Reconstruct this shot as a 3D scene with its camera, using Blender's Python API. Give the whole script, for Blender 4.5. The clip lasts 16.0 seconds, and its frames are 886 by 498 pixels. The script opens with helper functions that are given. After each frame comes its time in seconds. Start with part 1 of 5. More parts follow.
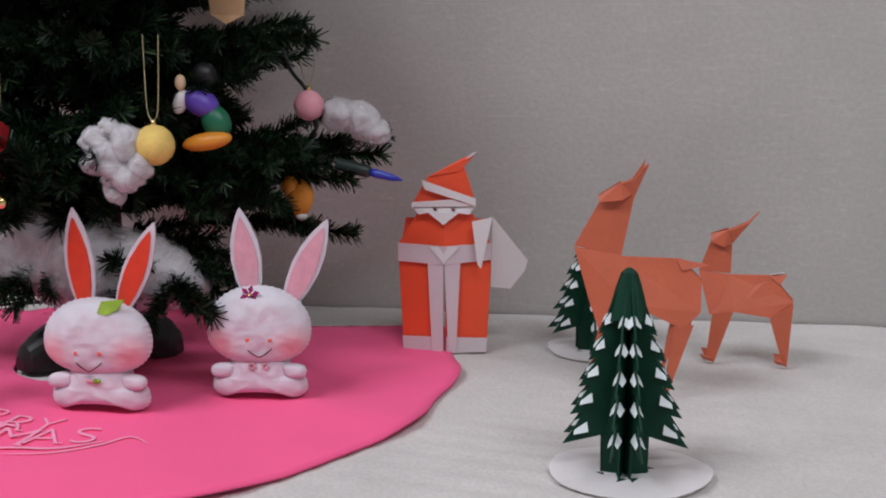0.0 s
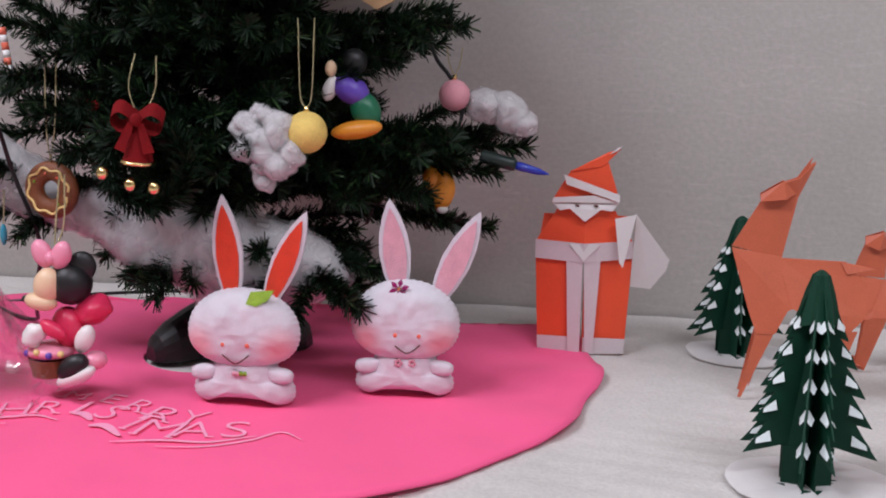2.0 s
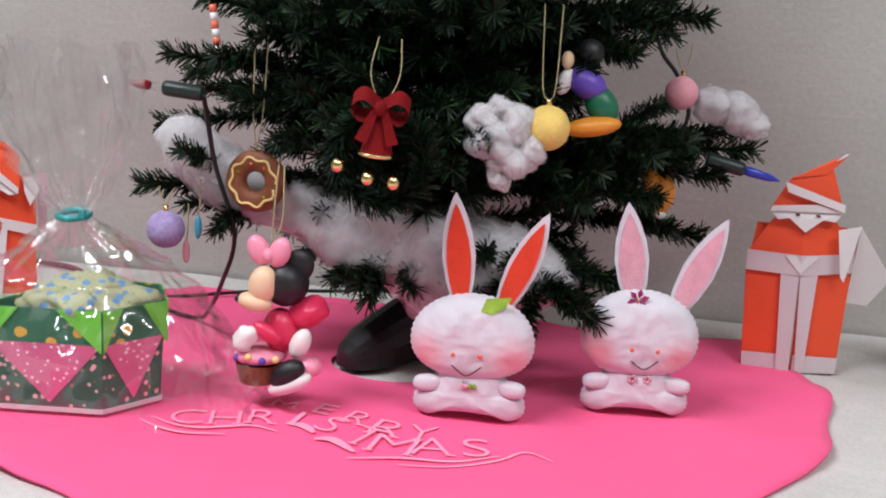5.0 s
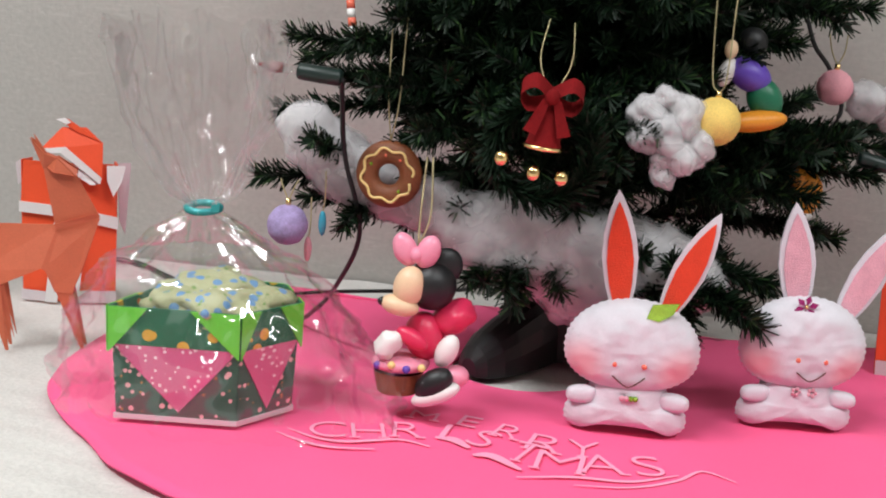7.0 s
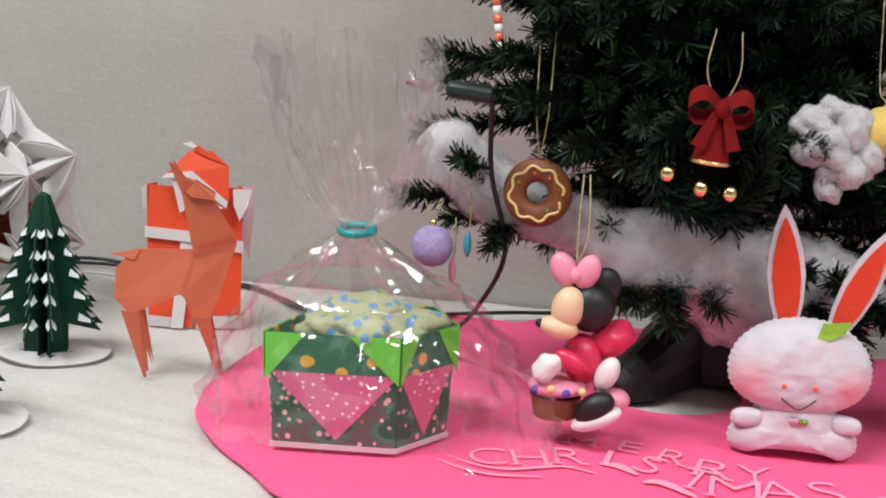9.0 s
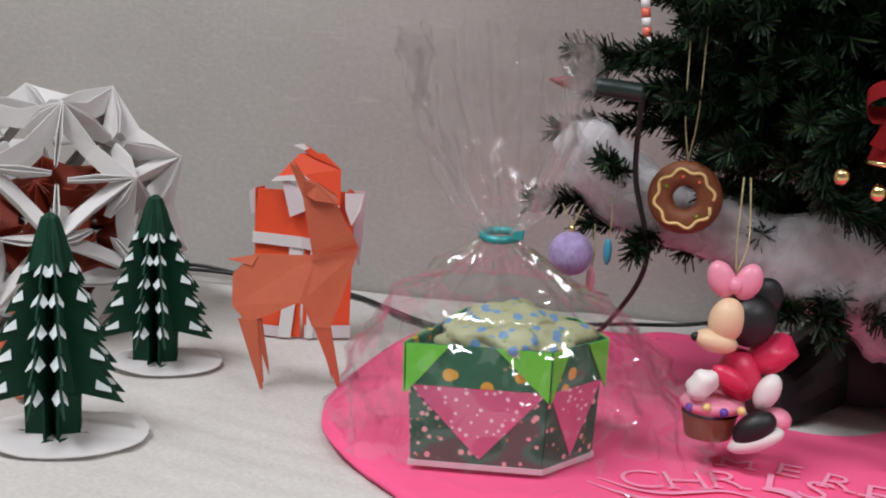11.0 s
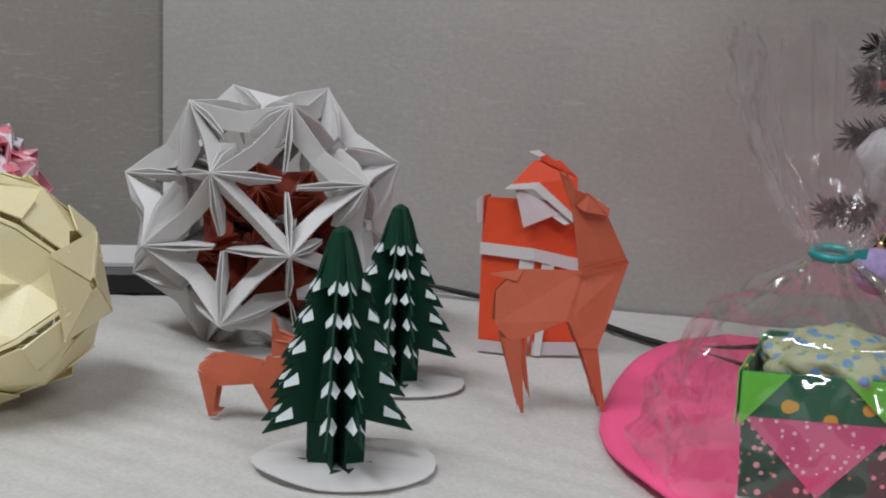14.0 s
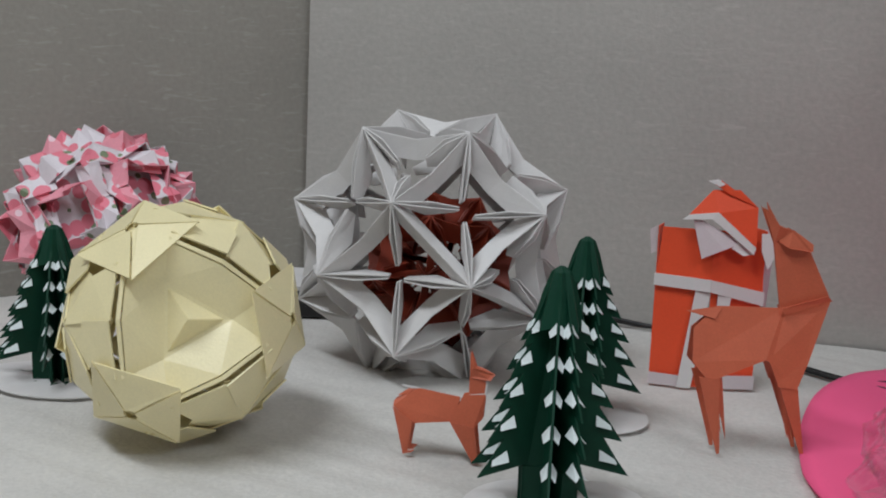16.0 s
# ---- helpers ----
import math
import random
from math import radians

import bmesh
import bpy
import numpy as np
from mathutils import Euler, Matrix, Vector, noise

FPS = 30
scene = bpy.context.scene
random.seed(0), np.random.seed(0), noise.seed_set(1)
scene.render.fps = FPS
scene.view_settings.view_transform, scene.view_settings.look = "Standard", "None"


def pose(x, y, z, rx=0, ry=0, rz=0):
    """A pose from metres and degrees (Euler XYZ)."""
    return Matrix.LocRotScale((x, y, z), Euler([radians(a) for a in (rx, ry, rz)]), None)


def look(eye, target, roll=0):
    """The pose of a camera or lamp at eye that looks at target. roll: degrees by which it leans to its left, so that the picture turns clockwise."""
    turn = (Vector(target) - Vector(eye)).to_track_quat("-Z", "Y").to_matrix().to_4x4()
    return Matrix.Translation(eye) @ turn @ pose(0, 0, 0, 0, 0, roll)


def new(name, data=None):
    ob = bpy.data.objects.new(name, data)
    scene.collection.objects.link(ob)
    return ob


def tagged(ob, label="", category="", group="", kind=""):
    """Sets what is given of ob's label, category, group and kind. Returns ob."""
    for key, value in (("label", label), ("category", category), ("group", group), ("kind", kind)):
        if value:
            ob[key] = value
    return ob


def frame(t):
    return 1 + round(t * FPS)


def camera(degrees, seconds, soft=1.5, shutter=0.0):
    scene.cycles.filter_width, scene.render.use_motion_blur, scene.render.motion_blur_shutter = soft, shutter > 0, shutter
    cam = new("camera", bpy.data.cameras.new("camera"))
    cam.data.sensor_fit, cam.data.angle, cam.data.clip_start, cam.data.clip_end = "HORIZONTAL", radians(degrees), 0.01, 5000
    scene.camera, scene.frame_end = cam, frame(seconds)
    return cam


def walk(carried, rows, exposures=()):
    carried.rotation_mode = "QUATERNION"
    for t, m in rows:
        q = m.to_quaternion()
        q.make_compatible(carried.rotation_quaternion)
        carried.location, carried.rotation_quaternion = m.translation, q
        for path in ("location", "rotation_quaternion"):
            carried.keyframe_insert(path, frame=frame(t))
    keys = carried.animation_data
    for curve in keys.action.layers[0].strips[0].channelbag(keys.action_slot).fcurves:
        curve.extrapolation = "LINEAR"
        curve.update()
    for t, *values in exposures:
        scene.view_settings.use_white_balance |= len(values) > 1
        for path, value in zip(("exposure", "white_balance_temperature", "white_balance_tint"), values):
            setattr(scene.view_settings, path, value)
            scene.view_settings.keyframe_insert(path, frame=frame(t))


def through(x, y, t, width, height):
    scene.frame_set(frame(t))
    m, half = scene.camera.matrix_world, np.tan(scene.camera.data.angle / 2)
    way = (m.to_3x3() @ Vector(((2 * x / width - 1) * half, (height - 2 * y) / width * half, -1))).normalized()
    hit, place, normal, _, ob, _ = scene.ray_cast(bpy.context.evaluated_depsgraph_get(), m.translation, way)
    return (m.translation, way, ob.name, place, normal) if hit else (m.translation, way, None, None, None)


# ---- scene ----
cam = camera(42.0, 16.0, soft=2.0)
PATH = [
    (0, (0.133, 0.051, 0.237), (-0.249, 1.973, -0.162), -0.1),
    (0.5, (0.109, 0.051, 0.237), (-0.27, 1.975, -0.158), 0.4),
    (1, (0.086, 0.051, 0.237), (-0.291, 1.974, -0.162), 1.0),
    (1.5, (0.071, 0.053, 0.234), (-0.331, 1.971, -0.165), 1.2),
    (2, (0.057, 0.058, 0.23), (-0.379, 1.968, -0.172), 0.9),
    (2.5, (0.038, 0.063, 0.225), (-0.421, 1.968, -0.176), 1.0),
    (3, (0.016, 0.071, 0.222), (-0.443, 1.974, -0.184), 1.1),
    (3.5, (-0.009, 0.07, 0.22), (-0.466, 1.975, -0.182), 1.4),
    (4, (-0.033, 0.069, 0.219), (-0.488, 1.975, -0.18), 1.7),
    (4.2, (-0.043, 0.07, 0.22), (-0.503, 1.975, -0.178), 1.9),
    (6.3, (-0.165, 0.095, 0.206), (-0.506, 2.023, -0.205), 4.1),
    (6.5, (-0.175, 0.099, 0.203), (-0.521, 2.026, -0.203), 3.9),
    (7, (-0.196, 0.099, 0.206), (-0.546, 2.026, -0.199), 3.9),
    (7.5, (-0.213, 0.096, 0.207), (-0.587, 2.021, -0.188), 3.5),
    (8, (-0.221, 0.098, 0.204), (-0.615, 2.02, -0.184), 3.0),
    (8.5, (-0.231, 0.101, 0.201), (-0.654, 2.018, -0.179), 2.7),
    (9, (-0.251, 0.103, 0.2), (-0.684, 2.02, -0.175), 2.6),
    (11.3, (-0.316, 0.124, 0.19), (-0.829, 2.023, -0.171), 2.5),
    (11.5, (-0.325, 0.123, 0.191), (-0.837, 2.021, -0.178), 2.3),
    (12, (-0.34, 0.123, 0.192), (-0.861, 2.018, -0.177), 2.4),
    (12.5, (-0.357, 0.117, 0.192), (-0.895, 2.01, -0.167), 2.2),
    (13, (-0.374, 0.119, 0.187), (-0.925, 2.007, -0.176), 2.2),
    (13.5, (-0.407, 0.125, 0.184), (-0.967, 2.01, -0.182), 2.2),
    (14, (-0.432, 0.129, 0.185), (-0.989, 2.015, -0.18), 2.7),
    (14.5, (-0.454, 0.126, 0.188), (-1.031, 2.007, -0.176), 2.9),
    (15, (-0.466, 0.122, 0.19), (-1.066, 1.996, -0.168), 2.7),
    (15.5, (-0.48, 0.124, 0.193), (-1.111, 1.987, -0.17), 2.5),
    (16, (-0.502, 0.121, 0.195), (-1.147, 1.978, -0.17), 2.7),
]
walk(cam, [(t, look(eye, target, roll)) for t, eye, target, roll in PATH],
     exposures=[(0, 0.27, 6500, 13), (2, 0.47, 6500, 16), (3.5, 0.64, 6500, 14), (5, 0.74, 6600, 10), (7, 0.78, 6850, 5), (9, 0.75, 6850, 6), (11, 0.38, 6700, 9), (12.5, 0.13, 6550, 8), (14, 0.03, 6500, 6), (16, -0.09, 6450, 4)])

# ---- light ----
world = bpy.data.worlds.new("world")
scene.world = world
world.use_nodes = True
world.node_tree.nodes["Background"].inputs[0].default_value = (0.9, 0.95, 1.0, 1)
world.node_tree.nodes["Background"].inputs[1].default_value = 0.05


def lamp(name, x, y, z, target, sx, sy, watts, colour):
    data = bpy.data.lights.new(name, "AREA")
    data.shape, data.size, data.size_y, data.energy, data.color = "RECTANGLE", sx, sy, watts, colour
    ob = new(name, data)
    ob.matrix_world = look((x, y, z), target)
    return ob


# two fluorescent ceiling fittings
lamp("ceiling_lamp", -1.05, -0.25, 1.75, (-0.75, 0.3, 0), 1.2, 0.22, 22, (0.94, 0.97, 1.06))
lamp("ceiling_lamp", 0.9, -0.5, 1.75, (0.7, 0.1, 0), 1.2, 0.22, 15, (0.94, 0.97, 1.06))


# ---- materials ----
def material(name, colour, rough=0.6, metal=0.0, vary=0.12, scale=60.0, fine=900.0, bump=0.1, sheen=0.0, through=0.0, coat=0.0, gloss=0.5):
    """A surface with two scales of tone and a fine relief; scales are per metre."""
    m = bpy.data.materials.new(name)
    m.use_nodes = True
    nt = m.node_tree
    b = nt.nodes["Principled BSDF"]
    b.inputs["Roughness"].default_value, b.inputs["Metallic"].default_value = rough, metal
    b.inputs["Sheen Weight"].default_value = sheen
    b.inputs["Specular IOR Level"].default_value = gloss
    b.inputs["Coat Weight"].default_value = coat
    tc = nt.nodes.new("ShaderNodeTexCoord")
    n1, n2 = nt.nodes.new("ShaderNodeTexNoise"), nt.nodes.new("ShaderNodeTexNoise")
    n1.inputs["Scale"].default_value, n2.inputs["Scale"].default_value = scale, fine
    n1.inputs["Detail"].default_value, n2.inputs["Detail"].default_value = 4, 3
    for n in (n1, n2):
        nt.links.new(tc.outputs["Object"], n.inputs["Vector"])
    add = nt.nodes.new("ShaderNodeMath")
    add.operation = "ADD"
    nt.links.new(n1.outputs["Fac"], add.inputs[0])
    nt.links.new(n2.outputs["Fac"], add.inputs[1])
    rng = nt.nodes.new("ShaderNodeMapRange")
    rng.inputs["From Min"].default_value, rng.inputs["From Max"].default_value = 0.7, 1.3
    rng.inputs["To Min"].default_value, rng.inputs["To Max"].default_value = 1 - vary, 1 + vary * 0.6
    nt.links.new(add.outputs[0], rng.inputs["Value"])
    mul = nt.nodes.new("ShaderNodeMix")
    mul.data_type, mul.blend_type = "RGBA", "MULTIPLY"
    mul.inputs["Factor"].default_value = 1
    mul.inputs[6].default_value = (*colour, 1)
    nt.links.new(rng.outputs[0], mul.inputs[7])
    nt.links.new(mul.outputs[2], b.inputs["Base Color"])
    if bump:
        bn = nt.nodes.new("ShaderNodeBump")
        bn.inputs["Strength"].default_value, bn.inputs["Distance"].default_value = bump, 0.001
        nt.links.new(n2.outputs["Fac"], bn.inputs["Height"])
        nt.links.new(bn.outputs["Normal"], b.inputs["Normal"])
    if through:
        tr, mix = nt.nodes.new("ShaderNodeBsdfTranslucent"), nt.nodes.new("ShaderNodeMixShader")
        nt.links.new(mul.outputs[2], tr.inputs["Color"])
        mix.inputs[0].default_value = through
        out = nt.nodes["Material Output"]
        nt.links.new(b.outputs[0], mix.inputs[1])
        nt.links.new(tr.outputs[0], mix.inputs[2])
        nt.links.new(mix.outputs[0], out.inputs["Surface"])
    return m


def wisp(name, colour, cover):
    """A thin veil of fibres: part of the light passes between them."""
    m = material(name, colour, 1.0, vary=0.04, scale=40, fine=300, bump=0.0, through=0.45)
    nt = m.node_tree
    out = nt.nodes["Material Output"]
    surf = out.inputs["Surface"].links[0].from_socket
    no, rg, tr, mix = (nt.nodes.new(n) for n in ("ShaderNodeTexNoise", "ShaderNodeMapRange", "ShaderNodeBsdfTransparent", "ShaderNodeMixShader"))
    no.inputs["Scale"].default_value, no.inputs["Detail"].default_value, no.inputs["Distortion"].default_value = 55, 2, 0.4
    nt.links.new(nt.nodes["Texture Coordinate"].outputs["Object"], no.inputs["Vector"])
    rg.inputs["From Min"].default_value, rg.inputs["From Max"].default_value = 0.30, 0.70
    rg.inputs["To Min"].default_value, rg.inputs["To Max"].default_value = cover * 0.3, min(1.0, cover * 1.7)
    nt.links.new(no.outputs["Fac"], rg.inputs["Value"])
    nt.links.new(rg.outputs[0], mix.inputs[0])
    nt.links.new(tr.outputs[0], mix.inputs[1])
    nt.links.new(surf, mix.inputs[2])
    nt.links.new(mix.outputs[0], out.inputs["Surface"])
    return m


def spotted(name, ground, spot, size, share, third=None, rough=0.55, long=1.0):
    """Printed paper or cloth: a ground with scattered spots of one or two colours."""
    m = material(name, ground, rough=rough, vary=0.08, bump=0.05)
    nt = m.node_tree
    b = nt.nodes["Principled BSDF"]
    base = b.inputs["Base Color"].links[0].from_socket
    tc = nt.nodes["Texture Coordinate"]
    last = base
    for k, colour in enumerate([spot] + ([third] if third else [])):
        mp = nt.nodes.new("ShaderNodeMapping")
        mp.inputs["Location"].default_value = (3.7 * k, 1.3 * k, 0.4 * k)
        mp.inputs["Rotation"].default_value = (0.3 + k, 0.5, 0.8)
        mp.inputs["Scale"].default_value = (1, long, 1)
        nt.links.new(tc.outputs["Object"], mp.inputs["Vector"])
        vo = nt.nodes.new("ShaderNodeTexVoronoi")
        vo.inputs["Scale"].default_value = 1 / size
        nt.links.new(mp.outputs[0], vo.inputs["Vector"])
        lt = nt.nodes.new("ShaderNodeMath")
        lt.operation = "LESS_THAN"
        lt.inputs[1].default_value = share * (1.0 if k == 0 else 0.5)
        nt.links.new(vo.outputs["Distance"], lt.inputs[0])
        mix = nt.nodes.new("ShaderNodeMix")
        mix.data_type = "RGBA"
        nt.links.new(lt.outputs[0], mix.inputs["Factor"])
        nt.links.new(last, mix.inputs[6])
        mix.inputs[7].default_value = (*colour, 1)
        last = mix.outputs[2]
    nt.links.new(last, b.inputs["Base Color"])
    return m


def wallpaper(name, colour):
    """Grey paper with pressed pale fibres."""
    m = material(name, colour, rough=0.75, vary=0.10, scale=9, fine=260, bump=0.25)
    nt = m.node_tree
    b = nt.nodes["Principled BSDF"]
    base = b.inputs["Base Color"].links[0].from_socket
    tc = nt.nodes["Texture Coordinate"]
    last = base
    for k, (turn, sc, share, tone) in enumerate([(0.15, 55, 0.66, (0.62, 0.6, 0.56)), (1.3, 38, 0.7, (0.6, 0.58, 0.54)), (-0.6, 80, 0.67, (0.33, 0.31, 0.29))]):
        mp = nt.nodes.new("ShaderNodeMapping")
        mp.inputs["Rotation"].default_value = (0, turn, 0)
        mp.inputs["Scale"].default_value = (1, 1, 4.5)
        nt.links.new(tc.outputs["Object"], mp.inputs["Vector"])
        no = nt.nodes.new("ShaderNodeTexNoise")
        no.inputs["Scale"].default_value, no.inputs["Detail"].default_value = sc, 5
        no.inputs["Distortion"].default_value = 1.2
        nt.links.new(mp.outputs[0], no.inputs["Vector"])
        rg = nt.nodes.new("ShaderNodeMapRange")
        rg.inputs["From Min"].default_value, rg.inputs["From Max"].default_value = share - 0.08, share + 0.1
        rg.inputs["To Max"].default_value = 0.32
        nt.links.new(no.outputs["Fac"], rg.inputs["Value"])
        mix = nt.nodes.new("ShaderNodeMix")
        mix.data_type = "RGBA"
        nt.links.new(rg.outputs[0], mix.inputs["Factor"])
        nt.links.new(last, mix.inputs[6])
        mix.inputs[7].default_value = (*tone, 1)
        last = mix.outputs[2]
    nt.links.new(last, b.inputs["Base Color"])
    return m


def cellophane(name, tint=(1, 1, 1), gloss=0.06, milk=0.03):
    m = bpy.data.materials.new(name)
    m.use_nodes = True
    nt = m.node_tree
    nt.nodes.remove(nt.nodes["Principled BSDF"])
    tr, gl, fr, mix = (nt.nodes.new(n) for n in ("ShaderNodeBsdfTransparent", "ShaderNodeBsdfGlossy", "ShaderNodeFresnel", "ShaderNodeMixShader"))
    tr.inputs[0].default_value = (*tint, 1)
    gl.inputs["Roughness"].default_value = 0.045
    fr.inputs[0].default_value = 1.5
    ma = nt.nodes.new("ShaderNodeMath")
    ma.operation = "MULTIPLY_ADD"
    ma.inputs[1].default_value, ma.inputs[2].default_value = 0.13, gloss
    nt.links.new(fr.outputs[0], ma.inputs[0])
    nt.links.new(ma.outputs[0], mix.inputs[0])
    nt.links.new(tr.outputs[0], mix.inputs[1])
    nt.links.new(gl.outputs[0], mix.inputs[2])
    # a faint milky haze in the plastic
    df, haze = nt.nodes.new("ShaderNodeBsdfTranslucent"), nt.nodes.new("ShaderNodeMixShader")
    df.inputs[0].default_value = (0.9, 0.9, 0.92, 1)
    haze.inputs[0].default_value = milk
    nt.links.new(mix.outputs[0], haze.inputs[1])
    nt.links.new(df.outputs[0], haze.inputs[2])
    nt.links.new(haze.outputs[0], nt.nodes["Material Output"].inputs["Surface"])
    return m


M = {
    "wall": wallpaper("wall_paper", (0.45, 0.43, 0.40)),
    # same wallpaper for the angled wall, its shade put into a darker colour
    "wall_side": wallpaper("wall_paper_shaded", (0.33, 0.31, 0.275)),
    "room": material("room_paint", (0.75, 0.74, 0.72), 0.8, scale=4, fine=80),
    "wood": material("table_wood", (0.3, 0.2, 0.12), 0.5, scale=8),
    "cloth": material("white_tablecloth", (0.62, 0.60, 0.57), 0.9, vary=0.12, scale=14, fine=420, bump=0.6, sheen=0.1),
    "felt_pink": material("pink_felt", (1.0, 0.115, 0.295), 0.95, vary=0.05, scale=20, fine=1400, bump=0.25, sheen=0.05),
    "print": material("pale_pink_print", (0.95, 0.36, 0.54), 0.8, vary=0.06, fine=2500),
    "white_paper": material("white_paper", (0.79, 0.77, 0.76), 0.6, vary=0.04, through=0.12),
    "rose_paper": material("paper_back", (0.70, 0.62, 0.64), 0.65, vary=0.05, through=0.1),
    "red_paper": material("orange_red_paper", (0.83, 0.085, 0.025), 0.55, vary=0.06, bump=0.05),
    "brown_paper": material("terracotta_paper", (0.56, 0.125, 0.06), 0.5, vary=0.10, bump=0.08),
    "rust_paper": material("rust_red_paper", (0.27, 0.036, 0.014), 0.5, vary=0.15),
    "green_paper": material("dark_green_paper", (0.002, 0.040, 0.021), 0.6, gloss=0.25, vary=0.15, bump=0.05),
    "snow_paper": material("pale_paper_flaps", (0.66, 0.72, 0.72), 0.6, vary=0.05),
    "cream_paper": material("cream_pearl_paper", (0.98, 0.88, 0.53), 0.30, vary=0.05, scale=40, coat=0.2, through=0.12),
    "rose_print": spotted("rose_print_paper", (0.76, 0.70, 0.74), (0.80, 0.22, 0.29), 0.0125, 0.46, (0.20, 0.26, 0.15)),
    "rose_pink": spotted("pink_rose_paper", (0.85, 0.33, 0.40), (0.78, 0.19, 0.25), 0.012, 0.4, (0.88, 0.62, 0.68)),
    "felt_white": material("white_felt", (0.68, 0.65, 0.70), 0.98, vary=0.08, scale=120, fine=1900, bump=0.45, sheen=0.2),
    "felt_rose": material("rose_felt", (0.80, 0.40, 0.48), 0.98, vary=0.16, scale=120, fine=1300, bump=0.9, sheen=0.1),
    "felt_red": material("red_felt", (0.80, 0.06, 0.025), 0.98, vary=0.12, scale=120, fine=1300, bump=0.9),
    "thread": material("brown_thread", (0.10, 0.03, 0.02), 0.8),
    "bead": material("coral_bead", (0.80, 0.16, 0.10), 0.2, vary=0.03, bump=0),
    "bead_green": material("green_glitter", (0.36, 0.62, 0.06), 0.2, metal=0.4, vary=0.5, fine=1800, bump=0.8),
    "bead_plum": material("plum_glitter", (0.42, 0.03, 0.20), 0.15, metal=0.4, vary=0.5, fine=1800, bump=0.8),
    "needle": material("green_needles", (0.0050, 0.0165, 0.0065), 0.5, gloss=0.22, vary=0.4, scale=25, fine=600, bump=0),
    # lighter copy of the needle green, with highlights put into the colour
    "needle_lit": material("lit_needles", (0.028, 0.066, 0.018), 0.45, gloss=0.35, vary=0.4, scale=25, fine=600, bump=0),
    "bark": material("dark_wire", (0.015, 0.012, 0.01), 0.7),
    "black": material("black_plastic", (0.010, 0.010, 0.011), 0.45, vary=0.2),
    "socket": material("green_plastic_socket", (0.008, 0.021, 0.017), 0.4, vary=0.2),
    "cotton": material("white_cotton", (0.84, 0.82, 0.83), 1.0, vary=0.04, scale=40, fine=500, bump=0.08, through=0.45),
    "veil_thick": wisp("cotton_veil_thick", (0.84, 0.82, 0.83), 0.7),
    "veil": wisp("cotton_veil", (0.84, 0.82, 0.83), 0.25),
    "gold": material("gold_metal", (0.85, 0.62, 0.28), 0.18, metal=1.0, vary=0.06, bump=0),
    "gold_cord": material("gold_cord", (0.50, 0.43, 0.24), 0.35, metal=0.7, vary=0.3, fine=2500, bump=0.5),
    "velvet": material("red_velvet", (0.19, 0.005, 0.007), 0.9, gloss=0.2, vary=0.25, scale=90),
    "yellow_ball": material("yellow_sugar_ball", (0.86, 0.60, 0.16), 0.7, vary=0.25, fine=1500, bump=0.8),
    "violet_ball": material("violet_sugar_ball", (0.44, 0.34, 0.62), 0.7, vary=0.3, scale=300, fine=1500, bump=1.0),
    "pink_ball": material("pink_sugar_ball", (0.82, 0.36, 0.42), 0.7, vary=0.15, fine=1500, bump=0.8),
    "dough": material("brown_biscuit", (0.22, 0.065, 0.022), 0.5, vary=0.25, scale=200, fine=1200, bump=0.4),
    "icing": material("cream_icing", (0.85, 0.62, 0.25), 0.4, vary=0.05),
    "violet": material("violet_plastic", (0.12, 0.06, 0.42), 0.4, vary=0.08),
    "green": material("green_plastic", (0.01, 0.14, 0.07), 0.4, vary=0.08),
    "orange": material("orange_plastic", (0.75, 0.28, 0.025), 0.4, vary=0.15),
    "tan": material("tan_plastic", (0.72, 0.44, 0.24), 0.45, vary=0.05),
    "skin": material("cream_plastic", (0.80, 0.56, 0.36), 0.4, vary=0.04),
    "pink_plastic": material("pink_plastic", (0.85, 0.30, 0.42), 0.35, vary=0.05),
    "rose_plastic": material("deep_pink_plastic", (0.70, 0.03, 0.10), 0.35, vary=0.08),
    "white_plastic": material("white_plastic", (0.80, 0.77, 0.75), 0.4, vary=0.04),
    "teal": material("teal_foil", (0.03, 0.30, 0.30), 0.25, metal=0.3),
    "blue_glass": material("blue_bulb", (0.02, 0.04, 0.40), 0.1, vary=0.1, bump=0),
    "red_glass": material("red_bulb", (0.20, 0.006, 0.010), 0.1, vary=0.1, bump=0),
    "blue_drop": material("blue_bead", (0.05, 0.30, 0.42), 0.15, bump=0),
    "clear": cellophane("clear_glass", gloss=0.08),
    "film": cellophane("clear_film", (0.995, 0.995, 0.995), 0.11, 0.016),
    "film_bunched": cellophane("bunched_film", (0.995, 0.995, 0.995), 0.05, 0.085),
    "dots": spotted("green_dotted_paper", (0.012, 0.10, 0.06), (0.75, 0.42, 0.42), 0.0052, 0.26, (0.5, 0.25, 0.06)),
    "leafy": spotted("pink_leaf_paper", (0.66, 0.13, 0.28), (0.85, 0.65, 0.70), 0.0034, 0.26, long=0.5),
    "floral": spotted("green_floral_paper", (0.012, 0.15, 0.075), (0.70, 0.42, 0.06), 0.012, 0.26, (0.70, 0.15, 0.05)),
    "lime": material("lime_paper", (0.14, 0.62, 0.05), 0.45, vary=0.06),
    "fabric": spotted("yellow_floral_cloth", (0.44, 0.45, 0.26), (0.14, 0.30, 0.52), 0.0065, 0.36, (0.20, 0.33, 0.10)),
}


